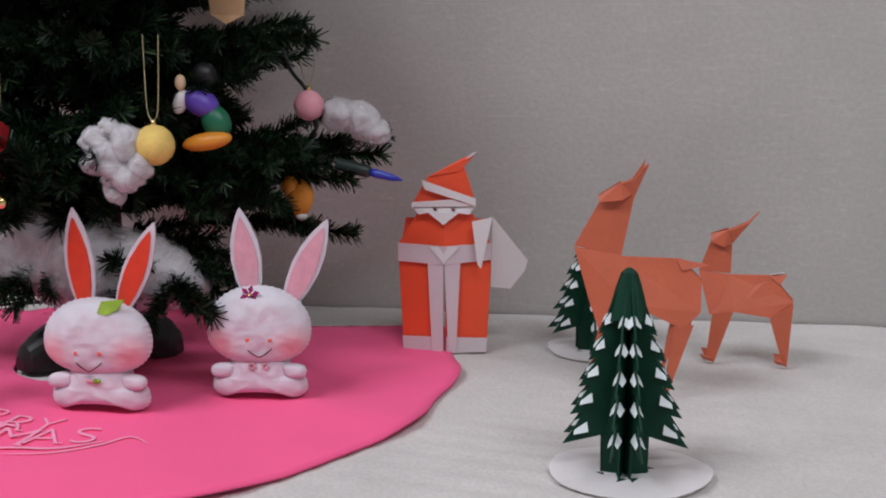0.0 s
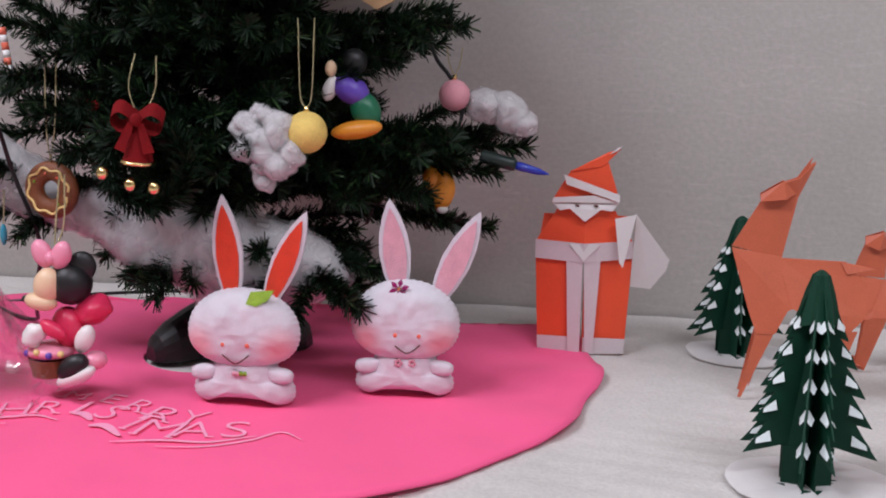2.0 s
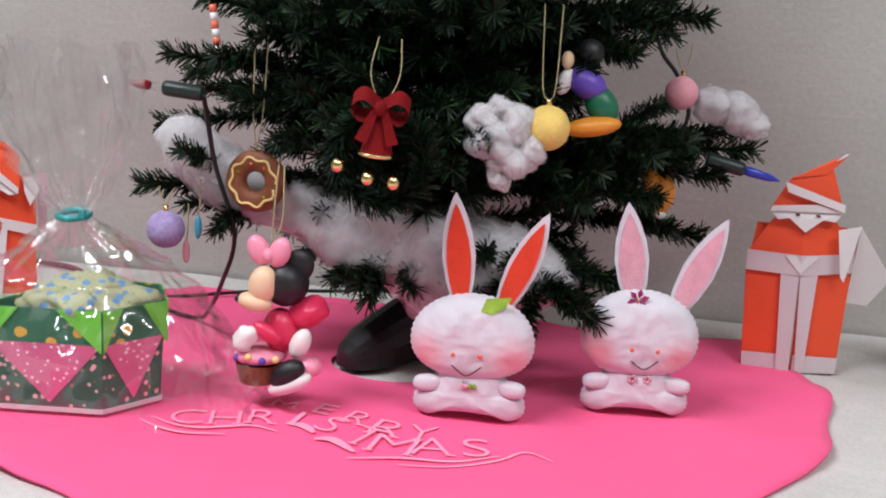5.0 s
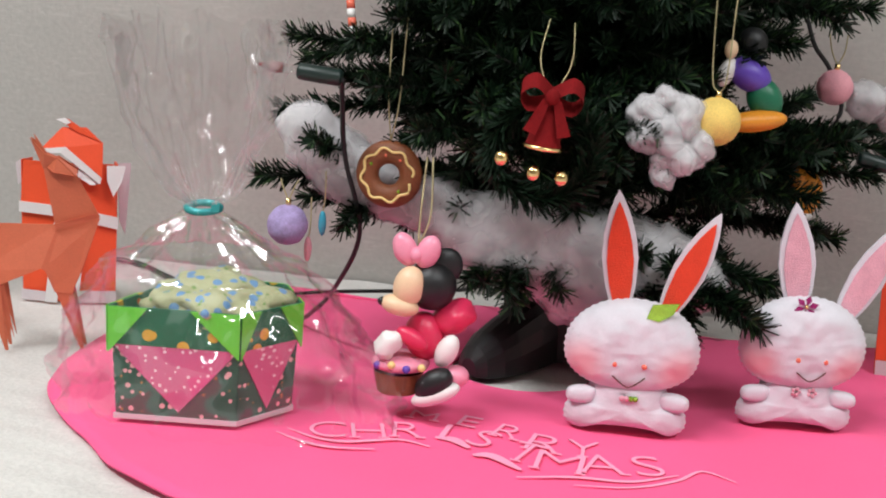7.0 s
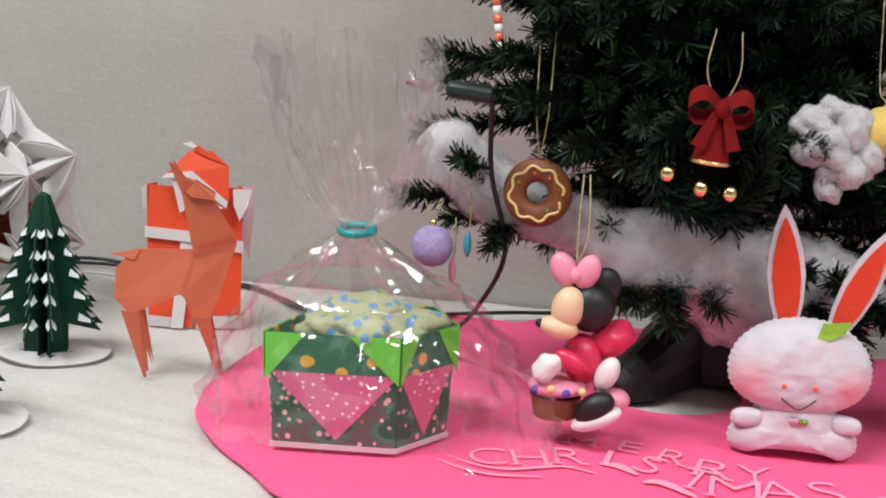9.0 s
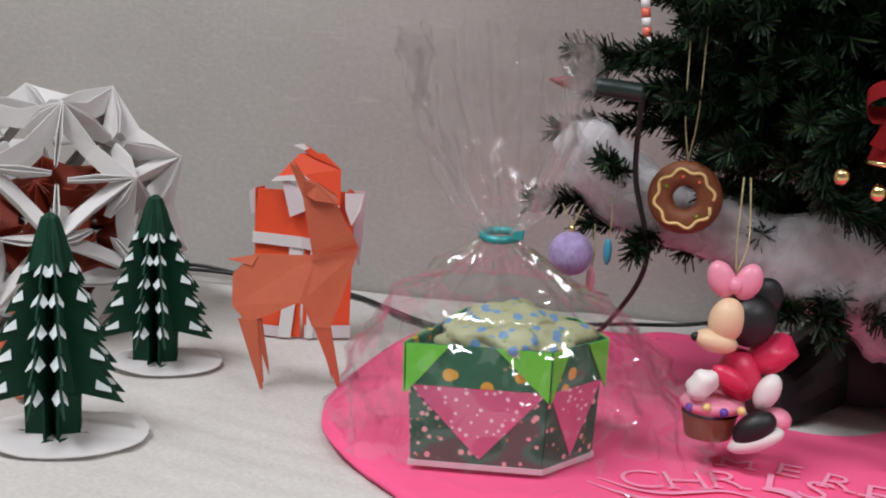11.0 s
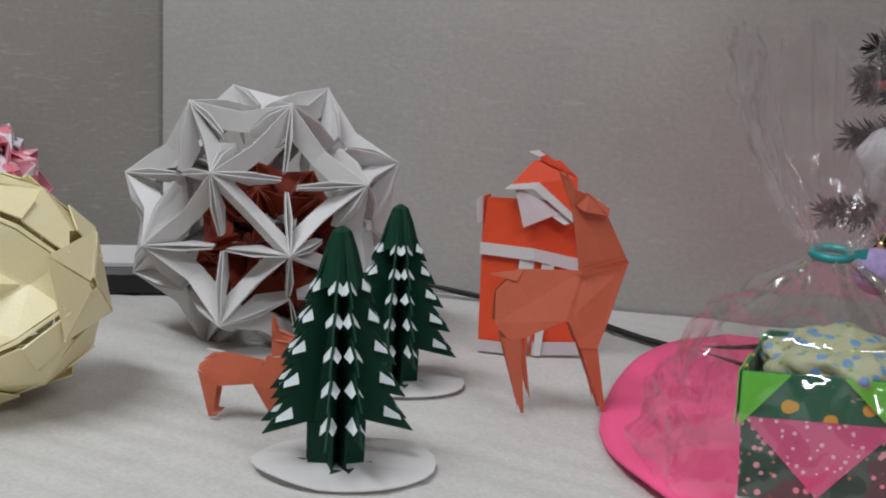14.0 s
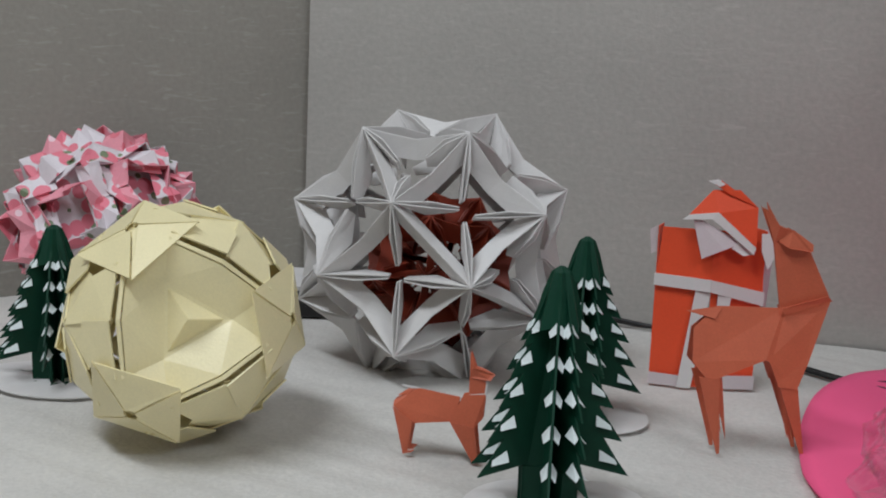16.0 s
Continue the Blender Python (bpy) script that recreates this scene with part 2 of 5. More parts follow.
# ---- builders ----
class Build:
    """Gathers faces with materials for one mesh."""

    def __init__(self):
        self.v, self.f, self.m, self.s, self.mats = [], [], [], [], []

    def slot(self, mat):
        if mat not in self.mats:
            self.mats.append(mat)
        return self.mats.index(mat)

    def add(self, verts, faces, mat, smooth=False):
        k, i = len(self.v), self.slot(mat)
        self.v += [tuple(p) for p in verts]
        self.f += [tuple(k + j for j in f) for f in faces]
        self.m += [i] * len(faces)
        self.s += [smooth] * len(faces)
        return self

    def sheet(self, pts, mat, thick=0.0006):
        """A flat or bent piece of paper or card with its thickness."""
        p = [Vector(q) for q in pts]
        n = sum(((p[i] - p[0]).cross(p[i + 1] - p[0]) for i in range(1, len(p) - 1)), Vector())
        n = n.normalized() * (thick / 2) if n.length else Vector((0, 0, thick / 2))
        c = len(p)
        faces = [tuple(range(c)), tuple(reversed(range(c, 2 * c)))]
        faces += [(i, c + i, c + (i + 1) % c, (i + 1) % c) for i in range(c)]
        return self.add([q + n for q in p] + [q - n for q in p], faces, mat)

    def ball(self, centre, radii, mat, turn=(0, 0, 0), seg=20, rings=12, rough=0.0, freq=60.0):
        r = Euler([radians(a) for a in turn]).to_matrix()
        rx, ry, rz = radii if hasattr(radii, "__len__") else (radii,) * 3
        verts = []
        for i in range(rings + 1):
            a = math.pi * i / rings
            for j in range(seg):
                b = 2 * math.pi * j / seg
                d = Vector((math.sin(a) * math.cos(b), math.sin(a) * math.sin(b), math.cos(a)))
                p = Vector((d.x * rx, d.y * ry, d.z * rz))
                if rough:
                    p *= 1 + rough * noise.fractal(p * freq + Vector(centre) * 37, 1, 2, 4)
                verts.append(r @ p + Vector(centre))
        faces = [(i * seg + j, (i + 1) * seg + j, (i + 1) * seg + (j + 1) % seg, i * seg + (j + 1) % seg) for i in range(rings) for j in range(seg)]
        return self.add(verts, faces, mat, True)

    def tube(self, path, radius, mat, seg=8, ends=True):
        """A round cord along a path; radius is one number or one for each point."""
        p = [Vector(q) for q in path]
        verts, up = [], Vector((0.3, 0.2, 0.93)).normalized()
        for i, q in enumerate(p):
            d = (p[min(i + 1, len(p) - 1)] - p[max(i - 1, 0)]).normalized()
            a = d.cross(up if abs(d.dot(up)) < 0.95 else Vector((1, 0, 0))).normalized()
            b = d.cross(a)
            r = radius[i] if hasattr(radius, "__len__") else radius
            verts += [q + (a * math.cos(t) + b * math.sin(t)) * r for t in (2 * math.pi * k / seg for k in range(seg))]
        faces = [(i * seg + j, i * seg + (j + 1) % seg, (i + 1) * seg + (j + 1) % seg, (i + 1) * seg + j) for i in range(len(p) - 1) for j in range(seg)]
        if ends:
            faces += [tuple(reversed(range(seg))), tuple(range((len(p) - 1) * seg, len(p) * seg))]
        return self.add(verts, faces, mat, True)

    def make(self, name, parent=None, label="", m=None):
        data = bpy.data.meshes.new(name)
        data.from_pydata(self.v, [], self.f)
        for mat in self.mats:
            data.materials.append(M[mat])
        data.polygons.foreach_set("material_index", self.m)
        data.polygons.foreach_set("use_smooth", self.s)
        data.update()
        ob = new(name, data)
        if parent:
            ob.parent = parent
        if m:
            ob.matrix_basis = m
        return tagged(ob, label)


def thing(name, label, category, m=None, group=""):
    ob = new(name)
    ob.empty_display_size = 0.02
    if m:
        ob.matrix_basis = m
    return tagged(ob, label, category, group)


def curve(pts, steps=8):
    """Points of a smooth line through pts."""
    p = [Vector(q) for q in pts]
    p = [2 * p[0] - p[1]] + p + [2 * p[-1] - p[-2]]
    out = []
    for i in range(1, len(p) - 2):
        a, b, c, d = p[i - 1 : i + 3]
        for k in range(steps):
            t = k / steps
            out.append(0.5 * (2 * b + (c - a) * t + (2 * a - 5 * b + 4 * c - d) * t * t + (3 * b - a - 3 * c + d) * t ** 3))
    return out + [p[-2]]


# ---- setting ----
def slab(name, x0, y0, z0, x1, y1, z1, mat, label):
    b = Build()
    v = [(x, y, z) for z in (z0, z1) for y in (y0, y1) for x in (x0, x1)]
    b.add(v, [(0, 2, 3, 1), (4, 5, 7, 6), (0, 1, 5, 4), (2, 6, 7, 3), (0, 4, 6, 2), (1, 3, 7, 5)], mat)
    return tagged(b.make(name), label, "", "", "structure")


w = slab("wall_north", 0.0, 0.0, -0.75, 3.22, 0.10, 1.85, "wall", "grey wall with fibre-flecked wallpaper")
w.matrix_basis = pose(-0.888, 0.908, 0, 0, 0, 2.4)
# angled wall wears the darkened paper: its shade is painted in
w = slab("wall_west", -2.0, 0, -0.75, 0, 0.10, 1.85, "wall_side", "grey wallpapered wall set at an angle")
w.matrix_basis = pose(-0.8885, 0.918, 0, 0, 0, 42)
slab("wall_east", 2.3, -2.6, -0.75, 2.4, 1.05, 1.85, "room", "plain painted wall")
slab("wall_south", -2.8, -2.7, -0.75, 2.4, -2.6, 1.85, "room", "plain painted wall")
slab("wall_side", -2.9, -2.7, -0.75, -2.8, 1.05, 1.85, "room", "plain painted wall")
slab("ceiling", -2.9, -2.7, 1.85, 2.4, 1.2, 1.95, "room", "plain pale ceiling")
slab("floor", -2.9, -2.7, -0.85, 2.4, 1.2, -0.75, "wood", "brown wooden floor")

table = thing("table", "wooden table under a white cloth against the wall", "table", pose(-0.45, 0.45, -0.74))
b = Build()
for q in [(-1.0, -0.45, 0.70, 1.25, 0.475, 0.735)]:
    x0, y0, z0, x1, y1, z1 = q
    v = [(x, y, z) for z in (z0, z1) for y in (y0, y1) for x in (x0, x1)]
    b.add(v, [(0, 2, 3, 1), (4, 5, 7, 6), (0, 1, 5, 4), (2, 6, 7, 3), (0, 4, 6, 2), (1, 3, 7, 5)], "wood")
b.make("tabletop", table)
for x, y in ((-0.95, -0.4), (1.2, -0.4), (-0.95, 0.36), (1.2, 0.36)):
    Build().tube([(x, y, 0), (x, y, 0.70)], [0.022, 0.028], "wood", 12).make("leg", table)

# cloth with soft ridges, turned up a little along the wall
b = Build()
NX, NY = 240, 200
vv = []
for j in range(NY + 1):
    for i in range(NX + 1):
        x = -1.44 + 2.23 * i / NX
        edge = 0.905 + 0.0419 * (x + 0.888)
        y = -0.02 + (edge + 0.02) * j / NY
        z = 0.0010 * noise.noise((x * 9, y * 9, 0)) + 0.0006 * math.sin(y * 300 + 6 * noise.noise((x * 3, y * 5, 2)) + x * 60) * (0.5 + noise.noise((x * 6, y * 6, 5)))
        z -= 0.0012
        if y > edge - 0.034:
            z += (0.002 + 0.002 * noise.noise((x * 14, 3, 1))) * ((y - edge + 0.034) / 0.034) ** 1.5
        vv.append((x, y, z))
b.add(vv, [(j * (NX + 1) + i, j * (NX + 1) + i + 1, (j + 1) * (NX + 1) + i + 1, (j + 1) * (NX + 1) + i) for j in range(NY) for i in range(NX)], "cloth", True)
k = len(b.v)
b.add([(-1.44, -0.02, -0.004), (0.79, -0.02, -0.004), (0.79, 0.900, -0.004), (-1.44, 0.880, -0.004)], [(3, 2, 1, 0)], "cloth")
tagged(b.make("tablecloth"), "off-white crinkled woven tablecloth", "tablecloth")

# ---- tree skirt ----
SX, SY, SR = -0.2630, 0.752, 0.262
b = Build()
ring, seg = 26, 160
vv = []
for i in range(ring + 1):
    r = 0.042 + (SR - 0.042) * i / ring
    for j in range(seg):
        a = 2 * math.pi * j / seg
        f = (i / ring) ** 3
        rr = r * (1 + f * (0.010 * noise.noise((3 * math.cos(a), 3 * math.sin(a), 1)) + 0.011 * math.sin(11 * a + 2 * math.sin(3 * a))))
        rr_x = rr * (1 - 0.16 * max(0, -math.cos(a)) * max(0, math.sin(a) + 0.35))
        x, y = SX + rr_x * math.cos(a), SY + min(rr * math.sin(a), 0.128 + 0.012 * math.sin(5 * a))
        z = 0.0022 + 0.0006 * noise.noise((x * 14, y * 14, 4)) + f * 0.0028 * max(0, math.sin(11 * a + 2 * math.sin(3 * a)) + 0.1)
        vv.append((x, y, z))
n = len(vv)
top = [(i * seg + j, (i + 1) * seg + j, (i + 1) * seg + (j + 1) % seg, i * seg + (j + 1) % seg) for i in range(ring) for j in range(seg)]
rim = [(ring * seg + j, n + ring * seg + j, n + ring * seg + (j + 1) % seg, ring * seg + (j + 1) % seg) for j in range(seg)]
b.add(vv + [(x, y, z - 0.0016) for x, y, z in vv], top + [tuple(n + q for q in reversed(f)) for f in top] + rim, "felt_pink", True)
skirt = tagged(b.make("tree_skirt"), "round bright pink felt tree skirt with pale lettering", "tree skirt")


def letter(ch, x, y, wide, tall, turn, z):
    """One printed capital, fitted to its width and height, standing on (x, y)."""
    cu = bpy.data.curves.new("letter", "FONT")
    cu.body, cu.size, cu.extrude, cu.offset, cu.align_x = ch, 1.0, 0.004, -0.018, "CENTER"
    tmp = bpy.data.objects.new("letter", cu)
    me = bpy.data.meshes.new_from_object(tmp)
    bpy.data.objects.remove(tmp)
    xs, ys = [v.co.x for v in me.vertices], [v.co.y for v in me.vertices]
    cx, w, h = (min(xs) + max(xs)) / 2, max(xs) - min(xs), max(ys) - min(ys)
    me.transform(Matrix.Diagonal((wide * 0.93 / w, tall * 0.86 / h, 0.05, 1)) @ Matrix.Translation((-cx, -min(ys), 0)))
    # small serifs at the foot of the upright strokes
    box = bmesh.new()
    box.from_mesh(me)
    for u in {"M": (-0.44, 0.44), "H": (-0.4, 0.4), "R": (-0.4, 0.42), "A": (-0.46, 0.46), "I": (0.0,), "T": (0.0,), "Y": (0.0,)}.get(ch, ()):
        bmesh.ops.create_cube(box, size=1, matrix=Matrix.Translation((u * wide, 0.0005, 0)) @ Matrix.Diagonal((0.0052, 0.0011, 0.0003, 1)))
    box.to_mesh(me)
    box.free()
    me.materials.append(M["print"])
    ob = new("letter", me)
    ob.parent = skirt
    ob.matrix_basis = pose(x, y, z, 0, 0, turn)
    return ob


for row in [("M", -0.3000, 0.643, 0.0150, 0.0130, -4), ("E", -0.2770, 0.641, 0.0110, 0.0170, -9), ("R", -0.2570, 0.632, 0.0140, 0.0210, -13), ("R", -0.2370, 0.621, 0.0185, 0.0250, -8), ("Y", -0.2170, 0.621, 0.0165, 0.0240, 2),
            ("C", -0.3370, 0.602, 0.0190, 0.0230, 16), ("H", -0.3180, 0.608, 0.0175, 0.0220, 18), ("R", -0.3010, 0.615, 0.0150, 0.0230, 12), ("I", -0.2855, 0.620, 0.0030, 0.0220, -4), ("S", -0.2690, 0.617, 0.0130, 0.0250, -20),
            ("T", -0.2470, 0.604, 0.0170, 0.0290, -16), ("M", -0.2270, 0.598, 0.0240, 0.0270, -2), ("A", -0.2060, 0.603, 0.0220, 0.0260, 10), ("S", -0.1840, 0.608, 0.0150, 0.0270, 12)]:
    letter(*row, 0.0032 + 0.0003 * (row[2] < 0.6205) + 0.00007 * (len(skirt.children) % 3))


def stroke(pts, width):
    c, b = curve(pts, 8), Build()
    vv = []
    for i, p in enumerate(c):
        d = (c[min(i + 1, len(c) - 1)] - c[max(i - 1, 0)]).normalized()
        s = Vector((-d.y, d.x, 0)) * width * (0.3 + 0.7 * math.sin(math.pi * (i + 0.5) / len(c))) / 2
        vv += [p + s, p - s]
    b.add(vv, [(2 * i, 2 * i + 1, 2 * i + 3, 2 * i + 2) for i in range(len(c) - 1)], "print")
    return b.make("printed_line", skirt)


for pts, wd in [([(-0.358, 0.606), (-0.342, 0.599), (-0.328, 0.599), (-0.316, 0.605), (-0.303, 0.611), (-0.288, 0.607)], 0.0028),
                ([(-0.362, 0.600), (-0.348, 0.593), (-0.333, 0.590), (-0.312, 0.595)], 0.0024),
                ([(-0.288, 0.620), (-0.279, 0.620), (-0.270, 0.612)], 0.0060),
                ([(-0.267, 0.604), (-0.258, 0.606), (-0.243, 0.594)], 0.0060),
                ([(-0.244, 0.585), (-0.219, 0.594), (-0.193, 0.598), (-0.172, 0.613)], 0.0026),
                ([(-0.218, 0.585), (-0.193, 0.591), (-0.173, 0.606), (-0.161, 0.622), (-0.146, 0.614)], 0.0020)]:
    stroke([(x, y, 0.0035) for x, y in pts], wd)


# ---- folded-paper trees ----
def paper_tree(name, label, x, y, turn, height=0.105, disc=(0.042, 0.036), disc_turn=0.0):
    t = thing(name, label, "paper tree", pose(x, y, 0.0006), "folded paper trees")
    b = Build()
    n = 28
    rnd = random.Random(name + str(x))
    rim = [(disc[0] * (1 + 0.05 * noise.noise((math.cos(a) * 1.5, math.sin(a) * 1.5, x * 9))) * math.cos(a), disc[1] * math.sin(a), 0.001 + 0.0022 * max(0, math.sin(2 * a + x * 20))) for a in (2 * math.pi * k / n for k in range(n))]
    b.add([(0, 0, 0.001)] + rim + [(p[0], p[1], p[2] - 0.0006) for p in rim], [(0, 1 + k, 1 + (k + 1) % n) for k in range(n)] + [(1 + k, n + 1 + k, n + 1 + (k + 1) % n, 1 + (k + 1) % n) for k in range(n)], "white_paper")
    b.make("base", t, "round white paper base", pose(0.004, 0, 0, 0, 0, disc_turn))
    h = height / 0.105
    b = Build()
    lv = [(0.0152, 0.0725), (0.0202, 0.0595), (0.0250, 0.0460), (0.0293, 0.0320), (0.0330, 0.0170)]
    fins = [radians(turn + 90 * k + d) for k in range(4) for d in (-14, 14)]
    up = Vector((0, 0, h))
    for a in fins:
        d, q = Vector((math.cos(a), math.sin(a), 0)), Vector((-math.sin(a), math.cos(a), 0))

        def at(r, z, off=0.0):
            return d * r + up * z + q * off

        # outline of one fin, with a cut tooth at each layer
        line = [at(0.0004, 0.1030), at(0.0042, 0.1000), at(0.0105, 0.0830)]
        for i, (r, z) in enumerate(lv):
            line += [at(r, z)]
            if i < len(lv) - 1:
                line += [at(r * 0.74, z + 0.0012), at(lv[i + 1][0] * 0.86, lv[i + 1][1] + 0.0060)]
        line += [at(0.0130, 0.0205), at(0.0004, 0.0205)]
        b.sheet(line, "green_paper", 0.0009)
        # the folded-over pale corners stand off the fin on both sides
        for i, (r, z) in enumerate(lv):
            for s in (-1, 1):
                lift = 0.0024 + 0.0016 * rnd.random()
                b.sheet([at(r * 0.62, z + 0.0108, s * 0.0007), at(r * 0.62, z + 0.0066, s * lift), at(r * 0.85, z + 0.0052, s * lift * 0.8), at(r * 0.82, z + 0.0070, s * 0.0008)], "snow_paper", 0.0003)
    # the pleated cap that closes the crown
    ring = []
    for z, r in ((0.1052, 0.0012), (0.1030, 0.0042), (0.0950, 0.0070), (0.0805, 0.0112)):
        ring += [Vector((math.cos(c), math.sin(c), 0)) * r * (1.0 if i % 2 else 0.80) + up * (z - (0.0012 if i % 2 and r > 0.01 else 0)) for i, c in enumerate(2 * math.pi * (j + 0.5) / 16 + radians(turn) for j in range(16))]
    b.add(ring, [(i * 16 + j, i * 16 + (j + 1) % 16, (i + 1) * 16 + (j + 1) % 16, (i + 1) * 16 + j) for i in range(3) for j in range(16)] + [tuple(range(16))], "green_paper")
    # pleats near the axis
    for k in range(1, 8, 2):
        p, q = (Vector((math.cos(c), math.sin(c), 0)) for c in (fins[k], fins[(k + 1) % 8]))
        m = (p + q).normalized()
        b.sheet([up * 0.100, p * 0.011 + up * 0.020, m * 0.005 + up * 0.020], "green_paper", 0.0005)
        b.sheet([up * 0.100, m * 0.005 + up * 0.020, q * 0.011 + up * 0.020], "green_paper", 0.0005)
    b.make("crown", t, "dark green pleated paper with pale cut corners")
    b = Build()
    for a in fins:
        d = Vector((math.cos(a), math.sin(a), 0))
        b.sheet([d * 0.0004, d * 0.0125, d * 0.0128 + up * 0.020, d * 0.0004 + up * 0.020], "green_paper", 0.0009)
        b.sheet([d * 0.0110 + up * 0.0010, d * 0.0165 + up * 0.0012, Vector((math.cos(a + 0.35), math.sin(a + 0.35), 0)) * 0.0125 + up * 0.0012], "green_paper", 0.0004)
    for k in range(1, 8, 2):
        p, q = (Vector((math.cos(c), math.sin(c), 0)) for c in (fins[k], fins[(k + 1) % 8]))
        b.sheet([p * 0.0125, p.lerp(q, 0.5) * 0.0065, p.lerp(q, 0.5) * 0.0065 + up * 0.020, p * 0.0125 + up * 0.020], "green_paper", 0.0004)
        b.sheet([p.lerp(q, 0.5) * 0.0065, q * 0.0125, q * 0.0125 + up * 0.020, p.lerp(q, 0.5) * 0.0065 + up * 0.020], "green_paper", 0.0004)
    b.make("trunk", t)
    return t


paper_tree("paper_tree", "dark green folded paper tree on a white oval base", 0.1145, 0.630, -86, 0.110, (0.043, 0.036), 8)
paper_tree("paper_tree", "dark green folded paper tree behind an orange paper deer", 0.083, 0.855, -70, 0.097, (0.036, 0.032), 0)
paper_tree("paper_tree", "dark green folded paper tree on a white base beside a fawn", -0.6070, 0.572, -62, 0.104, (0.040, 0.032), 18)
paper_tree("paper_tree", "dark green folded paper tree between paper ball and bearded figure", -0.6235, 0.696, -66, 0.096, (0.034, 0.028), 10)
paper_tree("paper_tree", "dark green folded paper tree behind a cream paper ball", -0.897, 0.625, -50, 0.085, (0.042, 0.034), 0)


# ---- bearded figures in red coats ----
def coat_figure(name, label, m, sack, hat):
    """Folded from red paper with white edges; x across, -y forward."""
    b = Build()
    w, d = 0.0325, 0.013
    # coat: bent front, sides folded back, open behind
    for s in (-1, 1):
        b.sheet([(0.0008 * s, -0.004, 0.066), (0.0008 * s, -0.0035, 0.0), (s * (w - 0.003), 0.001, 0.0), (s * w, 0.001, 0.066)][:: s], "red_paper")
        b.sheet([(s * (w - 0.003), 0.001, 0), (s * (w - 0.006), d, 0), (s * (w - 0.004), d, 0.066), (s * w, 0.001, 0.066)][:: s], "red_paper")
        # hem and the two front strips
        b.sheet([(s * 0.0015, -0.0052, 0.0), (s * (w - 0.0028), -0.0004, 0.0), (s * (w - 0.0022), -0.0004, 0.0105), (s * 0.0015, -0.0052, 0.0115)], "rose_paper", 0.0005)
        b.sheet([(s * 0.0018 + 0.0012, -0.0062, 0.0005), (s * 0.0085, -0.0054, 0.0), (s * 0.0115, -0.0050, 0.066), (s * 0.0004, -0.0060, 0.066)], "rose_paper", 0.0006)
    # belt, chest and shoulders
    b.sheet([(-w - 0.0005, -0.0012, 0.0655), (0, -0.0070, 0.0645), (0, -0.0070, 0.0775), (-w - 0.0005, -0.0012, 0.0785)], "rose_paper", 0.0007)
    b.sheet([(0, -0.0070, 0.0645), (w + 0.0005, -0.0012, 0.0675), (w + 0.0005, -0.0012, 0.0795), (0, -0.0070, 0.0775)], "rose_paper", 0.0007)
    b.sheet([(-0.010, -0.0066, 0.0770), (0.0, -0.0078, 0.0655), (0.011, -0.0066, 0.0775)], "white_paper", 0.0004)
    b.sheet([(-w, -0.0010, 0.0780), (0, -0.0060, 0.0770), (0, -0.0050, 0.1010), (-0.0190, -0.0020, 0.1000)], "red_paper")
    b.sheet([(0, -0.0060, 0.0770), (w, -0.0010, 0.0790), (0.0200 + 0.0115 * (not hat), -0.0020, 0.1000), (0, -0.0050, 0.1010)], "red_paper")
    b.sheet([(-w, 0.0010, 0.0660), (w, 0.0010, 0.0660), (0.028, 0.0030, 0.0960), (-0.028, 0.0030, 0.0960)], "red_paper")
    # face with pointed beard
    b.sheet([(-0.0225, -0.0065, 0.1055), (-0.0170, -0.0078, 0.1000), (-0.0105, -0.0085, 0.1015), (0.0, -0.0095, 0.0930), (0.0105, -0.0085, 0.1015), (0.0180, -0.0078, 0.1005), (0.0225, -0.0065, 0.1065)], "white_paper", 0.0008)
    for x in (-0.0055, 0.0070):
        b.ball((x, -0.0094, 0.1040), (0.0016, 0.0004, 0.0008), "thread", (0, 10, 0), 10, 6)
    # hat with two white bands and a bent tip
    b.sheet([(-0.0225, -0.0060, 0.1065), (0.0225, -0.0060, 0.1075), (0.0185, -0.0050, 0.1200), (0.0140, -0.0040, 0.1330), (-0.0105, -0.0040, 0.1270)], "red_paper", 0.0010)
    b.sheet([(-0.0225, -0.0085, 0.1055), (0.0225, -0.0085, 0.1065), (0.0060, -0.0088, 0.1110), (-0.0215, -0.0085, 0.1088)], "white_paper", 0.0006)
    b.sheet([(-0.0150, -0.0095, 0.1245), (-0.0130, -0.0095, 0.1180), (0.0225, -0.0098, 0.1070), (0.0225, -0.0096, 0.1120)], "white_paper", 0.0006)
    b.sheet([(-0.0105, -0.0055, 0.1265), (0.0105, -0.0050, 0.1300), (0.0220, -0.0040, 0.1420), (0.0135, -0.0030, 0.1395)], "red_paper", 0.0008)
    b.sheet([(0.0150, -0.0058, 0.1385), (0.0195, -0.0052, 0.1408), (0.0226, -0.0045, 0.1435), (0.0200, -0.0040, 0.1428)], "rose_paper", 0.0008)
    if sack:
        b.sheet([(0.0200, -0.0100, 0.0960), (0.0340, -0.0085, 0.0990), (0.0280, -0.0105, 0.0700), (0.0265, -0.0105, 0.0630), (0.0240, -0.0108, 0.0660)], "white_paper", 0.0008)
        b.sheet([(0.0340, -0.0060, 0.0990), (0.0580, 0.0080, 0.0660), (0.0560, 0.0090, 0.0580), (0.0460, 0.0080, 0.0450), (0.0320, 0.0040, 0.0470)], "white_paper", 0.0012)
    return tagged(b.make(name, m=m), label, "paper figure", "bearded paper figures")


